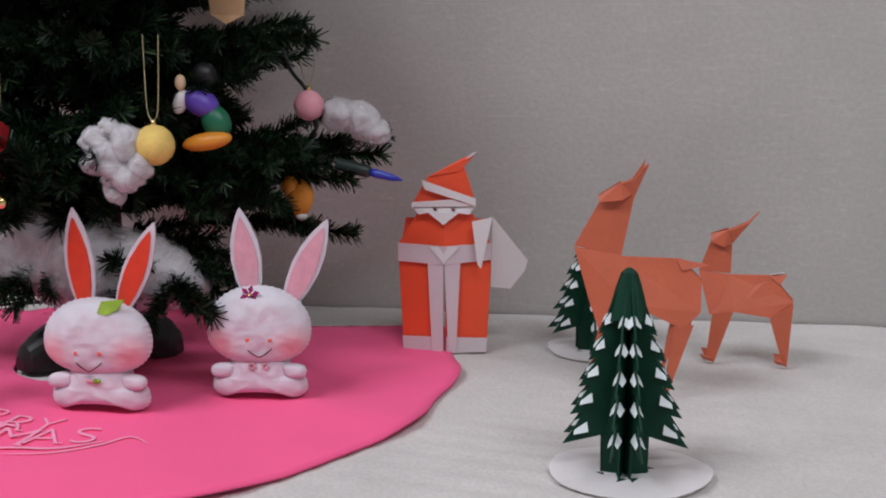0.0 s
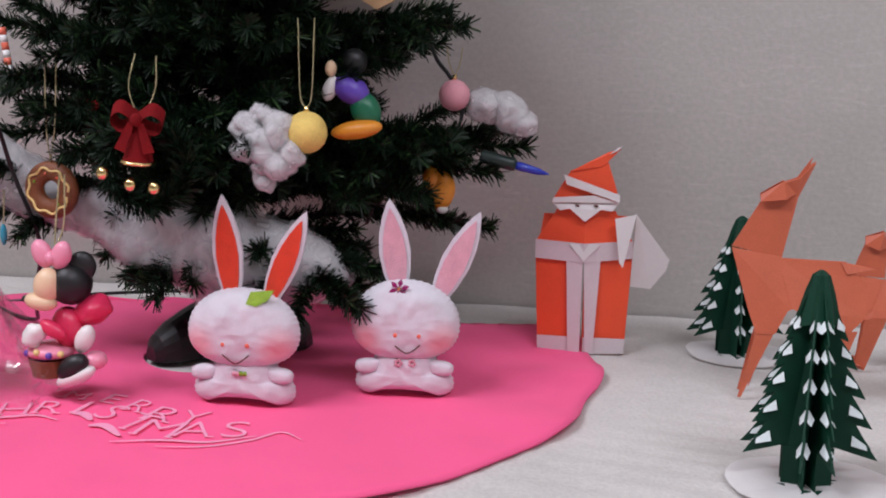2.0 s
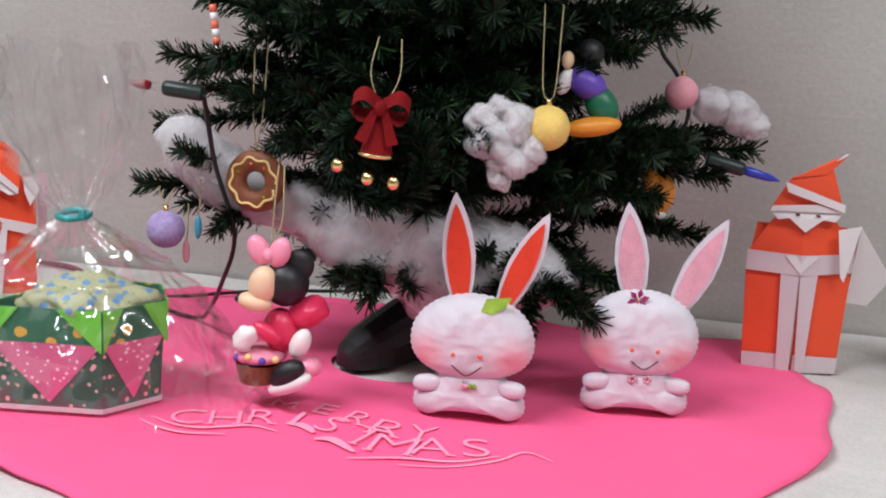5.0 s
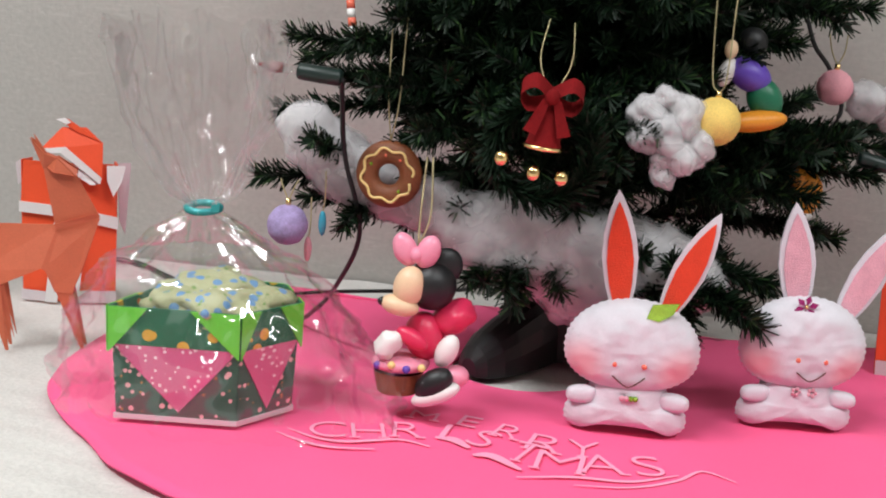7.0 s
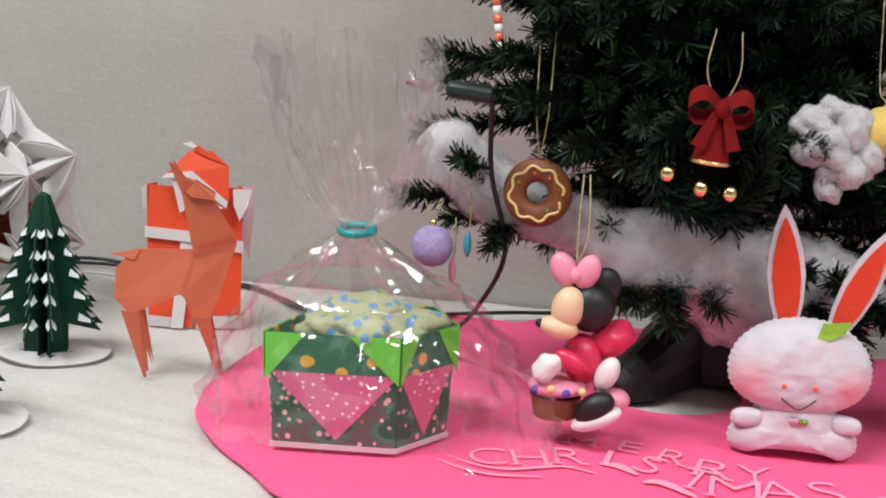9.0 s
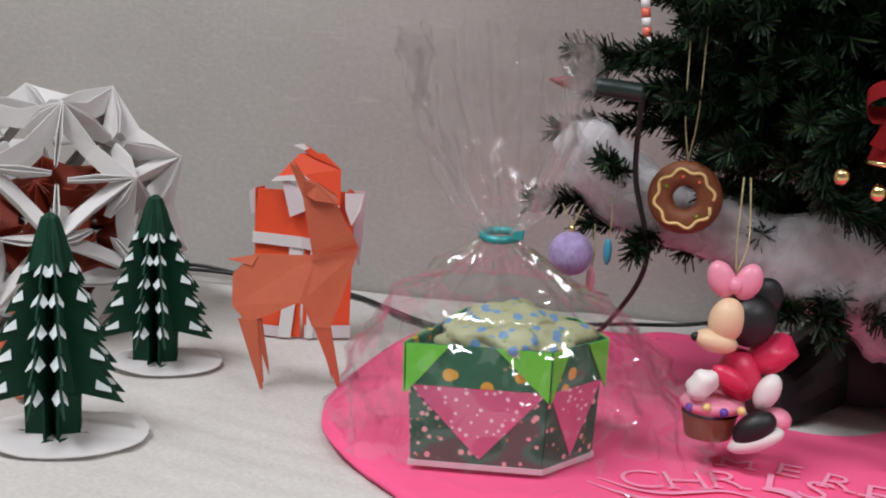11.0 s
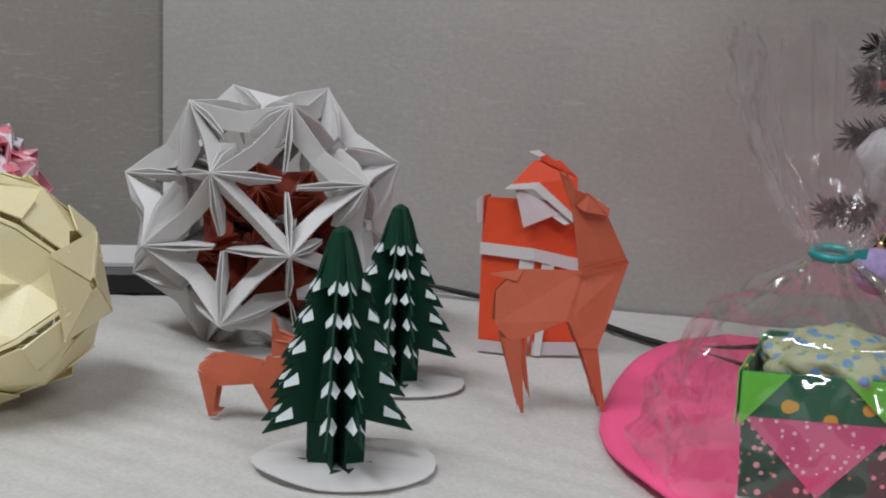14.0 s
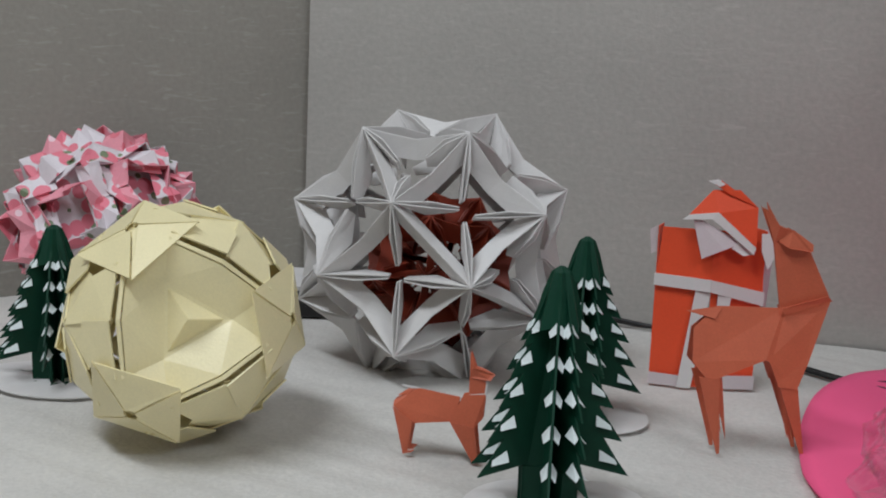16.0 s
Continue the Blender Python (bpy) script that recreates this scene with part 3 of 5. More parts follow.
def coat_figure_leaning(name, label, m):
    """The other figure: hat set askew over a bowed head, square shoulders."""
    b = Build()
    w, d = 0.0305, 0.013
    for s in (-1, 1):
        b.sheet([(0.0008 * s, -0.004, 0.062), (0.0008 * s, -0.0035, 0.0), (s * (w - 0.001), 0.001, 0.0), (s * w, 0.001, 0.062)][:: s], "red_paper")
        b.sheet([(s * (w - 0.001), 0.001, 0), (s * (w - 0.004), d, 0), (s * (w - 0.004), d, 0.093), (s * w, 0.001, 0.093)][:: s], "red_paper")
    b.sheet([(-w, -0.0004, 0.0), (-0.0125, -0.0040, 0.0), (-0.0120, -0.0040, 0.0065), (-w, -0.0004, 0.0070)], "rose_paper", 0.0005)
    b.sheet([(0.0020, -0.0050, 0.0), (w, -0.0004, 0.0), (w, -0.0004, 0.0080), (0.0020, -0.0050, 0.0080)], "rose_paper", 0.0005)
    b.sheet([(-0.0145, -0.0052, 0.0), (-0.0065, -0.0058, 0.0), (0.0010, -0.0052, 0.062), (-0.0075, -0.0048, 0.062)], "white_paper", 0.0006)
    b.sheet([(0.0030, -0.0058, 0.0), (0.0070, -0.0056, 0.0), (0.0130, -0.0046, 0.062), (0.0050, -0.0052, 0.062)], "white_paper", 0.0006)
    b.sheet([(-w - 0.001, -0.0012, 0.0590), (0, -0.0070, 0.0575), (0, -0.0070, 0.0645), (-w - 0.001, -0.0012, 0.0660)], "white_paper", 0.0007)
    b.sheet([(0, -0.0070, 0.0575), (w + 0.001, -0.0012, 0.0500), (w + 0.001, -0.0012, 0.0580), (0, -0.0070, 0.0645)], "white_paper", 0.0007)
    b.sheet([(-w, -0.0010, 0.0650), (0, -0.0060, 0.0635), (0, -0.0050, 0.0930), (-w + 0.002, -0.0010, 0.0930)], "red_paper")
    b.sheet([(0, -0.0060, 0.0635), (w, -0.0010, 0.0570), (w - 0.002, -0.0010, 0.0930), (0, -0.0050, 0.0930)], "red_paper")
    # beard below the brim
    b.sheet([(-0.0140, -0.0085, 0.1020), (0.0150, -0.0085, 0.0870), (0.0050, -0.0110, 0.0830), (-0.0075, -0.0120, 0.0775)], "rose_paper", 0.0008)
    b.sheet([(0.0140, -0.0090, 0.0900), (0.0220, -0.0080, 0.0810), (0.0160, -0.0100, 0.0800), (0.0090, -0.0100, 0.0840)], "white_paper", 0.0006)
    b.sheet([(-0.0195, -0.0110, 0.0990), (-0.0030, -0.0110, 0.1000), (0.0215, -0.0105, 0.0810), (0.0225, -0.0100, 0.0850), (0.0, -0.0105, 0.1040), (-0.0160, -0.0105, 0.1020)], "white_paper", 0.0008)
    b.sheet([(-0.0160, -0.0090, 0.1015), (0.0, -0.0100, 0.1035), (0.0228, -0.0090, 0.0850), (0.0225, -0.0060, 0.1070), (0.0120, -0.0050, 0.1165), (-0.0030, -0.0060, 0.1160)], "red_paper", 0.0010)
    b.sheet([(-0.0050, -0.0068, 0.1205), (0.0010, -0.0070, 0.1215), (0.0215, -0.0068, 0.1080), (0.0060, -0.0072, 0.1140)], "red_paper", 0.0008)
    b.sheet([(-0.0068, -0.0072, 0.1210), (0.0, -0.0076, 0.1180), (0.0030, -0.0075, 0.1195), (-0.0010, -0.0070, 0.1222)], "white_paper", 0.0008)
    b.sheet([(0.0255, -0.0085, 0.0930), (0.0370, -0.0060, 0.0930), (0.0350, -0.0080, 0.0830), (0.0300, -0.0100, 0.0730), (0.0260, -0.0095, 0.0830)], "white_paper", 0.0008)
    b.sheet([(0.0300, 0.0060, 0.0930), (0.0375, 0.0100, 0.0930), (0.0345, 0.0080, 0.0450), (0.0310, 0.0050, 0.0550)], "rose_paper", 0.0008)
    b.sheet([(-0.0310, 0.0040, 0.0930), (-0.0350, 0.0050, 0.0900), (-0.0335, 0.0050, 0.0760), (-0.0305, 0.0030, 0.0780)], "rose_paper", 0.0008)
    return tagged(b.make(name, m=m), label, "paper figure", "bearded paper figures")


coat_figure("coat_figure", "red and white folded paper figure with beard and sack", pose(-0.021, 0.832, 0.0006, 0, 0, 5), True, True)
coat_figure_leaning("coat_figure", "red and white folded paper figure with a bowed hat", pose(-0.5700, 0.784, 0.0006, 0, 0, 16))


# ---- deer folded from terracotta paper ----
def mirrored(deer, name, pts, thick=0.0006):
    """One folded sheet on each flank."""
    for s in (1, -1):
        Build().sheet([(x, s * y, z) for x, y, z in (pts if s > 0 else reversed(pts))], "brown_paper", thick).make(name, deer)


def deer_tall(name, label, m, collar=False):
    """Faces +x; the origin lies between the feet. Long neck, legs like blades."""
    t = thing(name, label, "paper deer", m, "folded paper deer")
    mirrored(t, "flank", [(-0.033, 0.0002, 0.087), (0.006, 0.0006, 0.087), (0.010, 0.0070, 0.050), (-0.004, 0.0090, 0.058), (-0.036, 0.0095, 0.044), (-0.046, 0.0070, 0.055), (-0.046, 0.0025, 0.074)])
    mirrored(t, "shoulder", [(0.004, 0.0004, 0.088), (0.0335, 0.0002, 0.092), (0.022, 0.0060, 0.056), (0.016, 0.0090, 0.041), (0.005, 0.0095, 0.042), (-0.002, 0.0085, 0.058)])
    mirrored(t, "neck", [(0.004, 0.0003, 0.087), (-0.003, 0.0010, 0.125), (0.007, 0.0004, 0.131), (0.017, 0.0006, 0.124), (0.0335, 0.0004, 0.093)])
    if collar:
        mirrored(t, "collar", [(0.0335, 0.0030, 0.093), (0.0300, 0.0044, 0.0960), (0.004, 0.0050, 0.088), (0.006, 0.0046, 0.0845)], 0.0005)
    mirrored(t, "head", [(-0.002, 0.0008, 0.127), (0.006, 0.0040, 0.134), (0.019, 0.0030, 0.1255), (0.0185, 0.0050, 0.1215), (0.004, 0.0060, 0.1235)])
    mirrored(t, "ear", [(-0.003, 0.0010, 0.125), (-0.0115, 0.0028, 0.1460), (-0.0090, 0.0040, 0.1440), (-0.0020, 0.0046, 0.1360), (0.006, 0.0030, 0.133)])
    Build().sheet([(-0.004, 0.0005, 0.128), (-0.0095, 0.0000, 0.1490), (-0.001, 0.0005, 0.136)], "brown_paper").make("ear", t)
    mirrored(t, "foreleg", [(0.005, 0.0090, 0.044), (0.0165, 0.0085, 0.042), (0.0245, 0.0075, 0.0), (0.0225, 0.0080, 0.0)], 0.0007)
    mirrored(t, "foreleg_fold", [(0.008, 0.0086, 0.043), (0.0165, 0.0060, 0.042), (0.0185, 0.0055, 0.006)])
    mirrored(t, "hind_leg", [(-0.042, 0.0090, 0.047), (-0.030, 0.0095, 0.046), (-0.0255, 0.0070, 0.0), (-0.0275, 0.0075, 0.0)], 0.0007)
    mirrored(t, "hind_leg_fold", [(-0.034, 0.0090, 0.046), (-0.028, 0.0070, 0.046), (-0.0220, 0.0045, 0.008)])
    mirrored(t, "tail", [(-0.030, 0.0010, 0.0868), (-0.034, 0.0030, 0.0800), (-0.050, 0.0002, 0.0835)], 0.0005)
    return t


def deer_small(name, label, m):
    """Faces +x; four legs with folded hooves."""
    t = thing(name, label, "paper deer", m, "folded paper deer")
    mirrored(t, "flank", [(0.014, 0.0003, 0.061), (-0.014, 0.0004, 0.062), (-0.029, 0.0040, 0.045), (-0.015, 0.0080, 0.034), (0.010, 0.0090, 0.037), (0.020, 0.0080, 0.036)])
    mirrored(t, "shoulder", [(0.014, 0.0003, 0.061), (0.008, 0.0020, 0.052), (0.010, 0.0090, 0.036), (0.026, 0.0080, 0.034), (0.0345, 0.0003, 0.063)])
    mirrored(t, "neck", [(0.0345, 0.0003, 0.063), (0.027, 0.0010, 0.085), (0.013, 0.0004, 0.082), (0.013, 0.0004, 0.062)])
    mirrored(t, "head", [(0.013, 0.0008, 0.083), (0.016, 0.0040, 0.093), (0.0275, 0.0015, 0.0890), (0.0270, 0.0040, 0.0840), (0.018, 0.0050, 0.0810)])
    mirrored(t, "ear", [(0.013, 0.0008, 0.083), (-0.0040, 0.0012, 0.1055), (0.003, 0.0040, 0.0980), (0.015, 0.0036, 0.0920)])
    mirrored(t, "foreleg", [(0.010, 0.0092, 0.037), (0.024, 0.0085, 0.035), (0.0270, 0.0070, 0.002), (0.0215, 0.0080, 0.0)], 0.0007)
    mirrored(t, "hoof", [(0.0215, 0.0060, 0.0), (0.0285, 0.0050, 0.0010), (0.0310, 0.0080, 0.0055), (0.0240, 0.0110, 0.0040)], 0.0007)
    mirrored(t, "hind_leg", [(-0.029, 0.0085, 0.045), (-0.014, 0.0088, 0.034), (-0.0240, 0.0060, 0.002), (-0.0270, 0.0070, 0.0)], 0.0007)
    mirrored(t, "hoof", [(-0.0275, 0.0050, 0.0), (-0.0200, 0.0040, 0.0010), (-0.0180, 0.0070, 0.0050), (-0.0240, 0.0095, 0.0040)], 0.0007)
    mirrored(t, "tail", [(-0.012, 0.0010, 0.0615), (-0.020, 0.0030, 0.0560), (-0.024, 0.0004, 0.0630)], 0.0005)
    Build().sheet([(-0.012, 0.0002, 0.0622), (-0.022, 0.0008, 0.0645), (-0.020, -0.0012, 0.0622)], "white_paper", 0.0004).make("tail_lining", t, "white paper back")
    return t


def fawn(name, label, m):
    """A tiny deer with a level back, a short upright neck and legs set apart; faces +x."""
    t = thing(name, label, "paper deer", m, "folded paper deer")
    mirrored(t, "flank", [(-0.0165, 0.0004, 0.0350), (0.0060, 0.0004, 0.0325), (0.0040, 0.0040, 0.0205), (-0.0165, 0.0045, 0.0175), (-0.0285, 0.0035, 0.0255), (-0.0285, 0.0015, 0.0280)])
    mirrored(t, "shoulder", [(0.0080, 0.0004, 0.0350), (0.0195, 0.0004, 0.0370), (0.0185, 0.0020, 0.0230), (0.0140, 0.0045, 0.0175), (0.0020, 0.0048, 0.0205)])
    mirrored(t, "neck", [(0.0105, 0.0005, 0.0352), (0.0105, 0.0008, 0.0440), (0.0190, 0.0006, 0.0440), (0.0198, 0.0005, 0.0368)])
    mirrored(t, "head", [(0.0105, 0.0010, 0.0440), (0.0120, 0.0024, 0.0495), (0.0160, 0.0022, 0.0490), (0.0235, 0.0004, 0.0465), (0.0215, 0.0020, 0.0435)])
    mirrored(t, "ear", [(0.0108, 0.0010, 0.0450), (0.0105, 0.0016, 0.0580), (0.0135, 0.0024, 0.0500)], 0.0005)
    mirrored(t, "foreleg", [(0.0020, 0.0050, 0.0205), (0.0150, 0.0048, 0.0185), (0.0172, 0.0045, 0.0010), (0.0145, 0.0046, 0.0)])
    mirrored(t, "hoof", [(0.0145, 0.0036, 0.0), (0.0175, 0.0032, 0.0008), (0.0200, 0.0050, 0.0028), (0.0165, 0.0060, 0.0022)])
    mirrored(t, "hind_leg", [(-0.0285, 0.0046, 0.0255), (-0.0175, 0.0048, 0.0185), (-0.0200, 0.0040, 0.0010), (-0.0222, 0.0042, 0.0)])
    mirrored(t, "hoof", [(-0.0222, 0.0032, 0.0), (-0.0185, 0.0028, 0.0008), (-0.0165, 0.0046, 0.0028), (-0.0205, 0.0058, 0.0022)])
    mirrored(t, "tail", [(-0.0180, 0.0008, 0.0348), (-0.0215, 0.0018, 0.0320), (-0.0270, 0.0003, 0.0300), (-0.0210, 0.0006, 0.0345)], 0.0004)
    for s in (1, -1):
        Build().sheet([(0.0102, s * 0.0007, 0.0347), (0.0188, s * 0.0008, 0.0362), (0.0192, s * 0.0009, 0.0430), (0.0200, s * 0.0008, 0.0430), (0.0198, s * 0.0008, 0.0352)], "white_paper", 0.0004).make("paper_edge", t, "white paper edge")
        Build().sheet([(-0.0150, s * 0.0006, 0.0354), (-0.0255, s * 0.0010, 0.0362), (-0.0205, s * 0.0006, 0.0346)], "white_paper", 0.0004).make("tail_lining", t, "white paper back")
    return t


deer_tall("paper_deer", "tall terracotta folded paper deer behind a paper tree", pose(0.1085, 0.768, 0.0008, 0, 0, 180))
deer_small("paper_deer", "small terracotta folded paper deer near the wall", pose(0.189, 0.845, 0.0008, 0, 0, 176))
deer_tall("paper_deer", "tall terracotta folded paper deer before a bearded figure", pose(-0.529, 0.686, 0.0008, 0, 0, 22) @ Matrix.Scale(0.83, 4), True)
fawn("paper_deer", "tiny terracotta folded paper fawn by a paper tree", pose(-0.6655, 0.6100, 0.0006, 0, 0, 8) @ Matrix.Scale(0.90, 4))


# ---- folded balls ----
def small_rhombic():
    """Vertices on the unit sphere and faces of a rhombicuboctahedron."""
    g = 1 + math.sqrt(2)
    hull = bmesh.new()
    for base in ((1, 1, g), (1, g, 1), (g, 1, 1)):
        for k in range(8):
            hull.verts.new(Vector([c * (1 if k >> i & 1 else -1) for i, c in enumerate(base)]).normalized())
    bmesh.ops.convex_hull(hull, input=hull.verts[:])
    bmesh.ops.dissolve_limit(hull, angle_limit=0.02, verts=hull.verts[:], edges=hull.edges[:])
    hull.verts.index_update()
    v = [q.co.copy() for q in hull.verts]
    f = [[q.index for q in h.verts] for h in hull.faces]
    hull.free()
    return v, f


RHOMBIC = small_rhombic()


def open_ball(name, label, category, m, radius, mat, inner=0.82, leaf=0.90, spread=1.0):
    """An open ball of folded strips: a rib along every edge, leaves that point into every face."""
    v, faces = RHOMBIC
    rnd = random.Random(7)
    ball = thing(name, label, category, m)
    for g in faces:
        c = sum((v[i] for i in g), Vector()) / len(g)
        k = len(g)
        for i in range(k):
            b = Build()
            p, q, o = v[g[i]] * radius, v[g[(i + 1) % k]] * radius, v[g[i - 1]] * radius
            cc = c * radius
            # strip along the edge, folded in towards the middle of the ball
            wide = 0.30 if k == 3 else 0.19
            deep = 1 - (1 - inner) * (1.0 if k == 3 else 0.9)
            a1, a2 = p.lerp(cc, wide) * deep, q.lerp(cc, wide) * deep
            mid, am = (p + q) / 2 * 0.92, (a1 + a2) / 2 * 0.97
            b.sheet([p, mid, am, a1], mat, 0.0005)
            b.sheet([mid, q, a2, am], mat, 0.0005)
            b.make("strip", ball)
            # the long doubled leaf that runs from the corner towards the middle of the face
            reach = (leaf if k == 4 else leaf * 0.85) * rnd.uniform(0.93, 1.05)
            across = (q - o).normalized() * radius
            sway = across * rnd.uniform(-0.03, 0.03)
            tip = p.lerp(cc, reach) * (deep + 0.07) + sway
            top = p.lerp(cc, reach * 0.55) * 0.985 + sway * 0.5
            low = p.lerp(cc, reach * 0.45) * (deep - 0.06)
            end = p.lerp(cc, reach * 0.97) * (deep - 0.02) + sway
            for side in (1, -1):
                b = Build()
                f = across * side * spread
                b.sheet([p * 1.005 + f * 0.004, top + f * 0.019, tip + f * 0.009, end, low], mat, 0.0006)
                b.make("leaf", ball)
    return ball


def frame_to(front, up):
    """A turn that brings +z to front and +x towards up."""
    z = Vector(front).normalized()
    x = (Vector(up) - z * Vector(up).dot(z)).normalized()
    return Matrix((x, z.cross(x), z)).transposed().to_4x4()


BALL = Vector((-0.7305, 0.7600, 0.0715))
turn = pose(0, 0, 0, 43.7, -6.3, 93.4)
open_ball("open_paper_ball", "large white open ball of folded paper strips", "paper ball", Matrix.Translation(BALL) @ turn, 0.0865, "white_paper")
open_ball("inner_paper_ball", "rust-red folded paper ball inside the white one", "paper ball", Matrix.Translation(BALL + Vector((0.004, 0.0, -0.014))) @ frame_to((0.5, -0.7, 0.4), (0, 0.3, 1)), 0.049, "rust_paper", 0.62, 0.7)


def cream_ball(name, label, m, radius):
    """Octahedral: six square caps with a pin hole, panels along twelve seams, eight sunk triangles with a pyramid in each."""
    ball = thing(name, label, "paper ball", m)
    R = radius
    axes = [Vector(a) for a in ((1, 0, 0), (-1, 0, 0), (0, 1, 0), (0, -1, 0), (0, 0, 1), (0, 0, -1))]
    for a in axes:
        u = Vector((a.y, a.z, a.x))
        w = a.cross(u)
        # four triangles set like a pinwheel round the hole, each a little askew
        for k in range(4):
            c0, c1 = radians(90 * k + TWIST), radians(90 * k + 90 + TWIST)
            d0, d1 = u * math.cos(c0) + w * math.sin(c0), u * math.cos(c1) + w * math.sin(c1)
            g = (d0 + d1) * 0.5
            Build().sheet([(a * 0.975 + d0 * 0.055 + d1 * 0.012) * R, (a * 0.860 + d0 * 0.485) * R, (a * 0.868 + d1 * 0.470 + d0 * 0.012) * R, (a * 0.975 + d1 * 0.050) * R, (a * 0.972 + g * 0.075) * R], "cream_paper", 0.0008).make("cap_flap", ball)
        Build().sheet([(a * 0.930 + (u * i + w * j) * 0.08) * R for i, j in ((1, 1), (-1, 1), (-1, -1), (1, -1))], "cream_paper", 0.0006).make("pin_hole", ball)
    for sx in (-1, 1):
        for sy in (-1, 1):
            for sz in (-1, 1):
                n = Vector((sx, sy, sz)).normalized()
                ax = [Vector((sx, 0, 0)), Vector((0, sy, 0)), Vector((0, 0, sz))]
                if sx * sy * sz < 0:
                    ax = [ax[0], ax[2], ax[1]]
                sunk = sx * sy * sz > 0
                for i in range(3):
                    A, B, C = ax[i], ax[(i + 1) % 3], ax[(i + 2) % 3]
                    e = C * (0.030 if sunk else 0.008)
                    p, mid, q = A * 0.90 + B * 0.30 + e, (A + B) * 0.655 + e, A * 0.30 + B * 0.90 + e
                    if sunk:
                        # a narrow doubled rim, a deep wall, the floor and a low pyramid
                        e2 = C * 0.055
                        p2, m2, q2 = A * 0.885 + B * 0.30 + e2, (A + B) * 0.640 + e2, A * 0.30 + B * 0.885 + e2
                        Build().sheet([p * R, mid * R, m2 * R, p2 * R], "cream_paper", 0.0007).make("rim", ball)
                        Build().sheet([mid * R, q * R, q2 * R, m2 * R], "cream_paper", 0.0007).make("rim", ball)
                        fa, fb = A * 0.63 + (B + C) * 0.22, B * 0.63 + (A + C) * 0.22
                        Build().sheet([p2 * R * 0.985, m2 * R * 0.985, q2 * R * 0.985, fb * R, fa * R], "cream_paper", 0.0007).make("pit_wall", ball)
                        ia, ib = fa.lerp(n * 0.60, 0.20), fb.lerp(n * 0.60, 0.20)
                        Build().sheet([p2 * 0.985 * R, fa * R, (A * 0.885 + C * 0.30 + B * 0.055) * 0.985 * R], "cream_paper", 0.0007).make("pit_wall", ball)
                        Build().sheet([fa * R, fb * R, n * 0.585 * R], "cream_paper", 0.0007).make("pit_floor", ball)
                        Build().sheet([ia * R, ib * R, n * 0.75 * R], "cream_paper", 0.0007).make("pyramid_face", ball)
                    else:
                        # broad panels from each seam, one edge tucked under the next
                        crown = n * 0.930 + (A - B) * 0.02
                        Build().sheet([p * 1.01 * R, mid * 1.035 * R, (mid.lerp(n * 0.95, 0.55) * 1.02) * R, (A * 0.80 + B * 0.34 + C * 0.27) * R], "cream_paper", 0.0008).make("panel", ball)
                        Build().sheet([mid * 1.012 * R, q * R, (B * 0.80 + A * 0.34 + C * 0.27) * 0.99 * R, crown * R], "cream_paper", 0.0008).make("panel", ball)
                        Build().sheet([(A * 0.80 + B * 0.30 + C * 0.30) * R * 0.985, mid * 0.97 * R, n * 0.925 * R], "cream_paper", 0.0007).make("lining", ball)
                        Build().sheet([mid * 0.97 * R, (B * 0.80 + A * 0.30 + C * 0.30) * R * 0.985, n * 0.925 * R], "cream_paper", 0.0007).make("lining", ball)
    return ball


TWIST = 20
cream_ball("cream_paper_ball", "pearly cream modular paper ball with square caps", Matrix.Translation((-0.790, 0.580, 0.0570)) @ frame_to((0.973, 0.016, 0.128), (-0.101, -0.544, 0.833)), 0.0595)


def rose_ball(name, label, m, radius):
    """A ball of folded rosettes: broad printed petals round a raised, curled heart."""
    ball = thing(name, label, "paper ball", m)
    rnd = random.Random(5)
    n = 14
    for k in range(n):
        z = 1 - 2 * (k + 0.5) / n
        a = k * 2.39996
        d = Vector((math.sqrt(1 - z * z) * math.cos(a), math.sqrt(1 - z * z) * math.sin(a), z))
        q = d.to_track_quat("Z", "Y").to_matrix()
        rosette = Build().sheet([q @ Vector((0.62 * math.cos(t), 0.62 * math.sin(t), 0.70)) * radius for t in (0, 1.26, 2.51, 3.77, 5.03)], "rose_print", 0.0006).make("rosette", ball)
        for ring, (r, lift, count, mats) in enumerate(((0.56, 0.80, 5, ("rose_print",)), (0.34, 0.94, 4, ("rose_pink", "rose_print", "rose_pink")))):
            for i in range(count):
                t = 2 * math.pi * (i + 0.5 * ring) / count + rnd.random() * 0.3
                t2 = t + 2 * math.pi / count * 1.05
                tm = (t + t2) / 2
                lo = lift - 0.14
                c = [Vector((r * math.cos(x), r * math.sin(x), 0)) for x in (t, tm, t2)]
                high = lift + 0.09 + rnd.random() * 0.06
                b = Build()
                mat = rnd.choice(mats)
                b.sheet([q @ x * radius for x in (c[0] + Vector((0, 0, lo)), c[1] * 1.22 + Vector((0, 0, lo)), c[1] * 0.98 + Vector((0, 0, high)), c[0] * 0.62 + Vector((0, 0, lift)))], mat, 0.0006)
                b.sheet([q @ x * radius for x in (c[1] * 1.22 + Vector((0, 0, lo)), c[2] + Vector((0, 0, lo)), c[2] * 0.70 + Vector((0, 0, lift + 0.03)), c[1] * 0.98 + Vector((0, 0, high)))], mat, 0.0006)
                b.make("petal", rosette)
    return ball


rose_ball("rose_paper_ball", "ball of rose-printed folded paper behind the cream ball", Matrix.Translation((-0.962, 0.762, 0.0600)) @ Matrix.Diagonal((1.10, 1.0, 0.97, 1)) @ pose(0, 0, 0, 20, 30, 0), 0.0600)


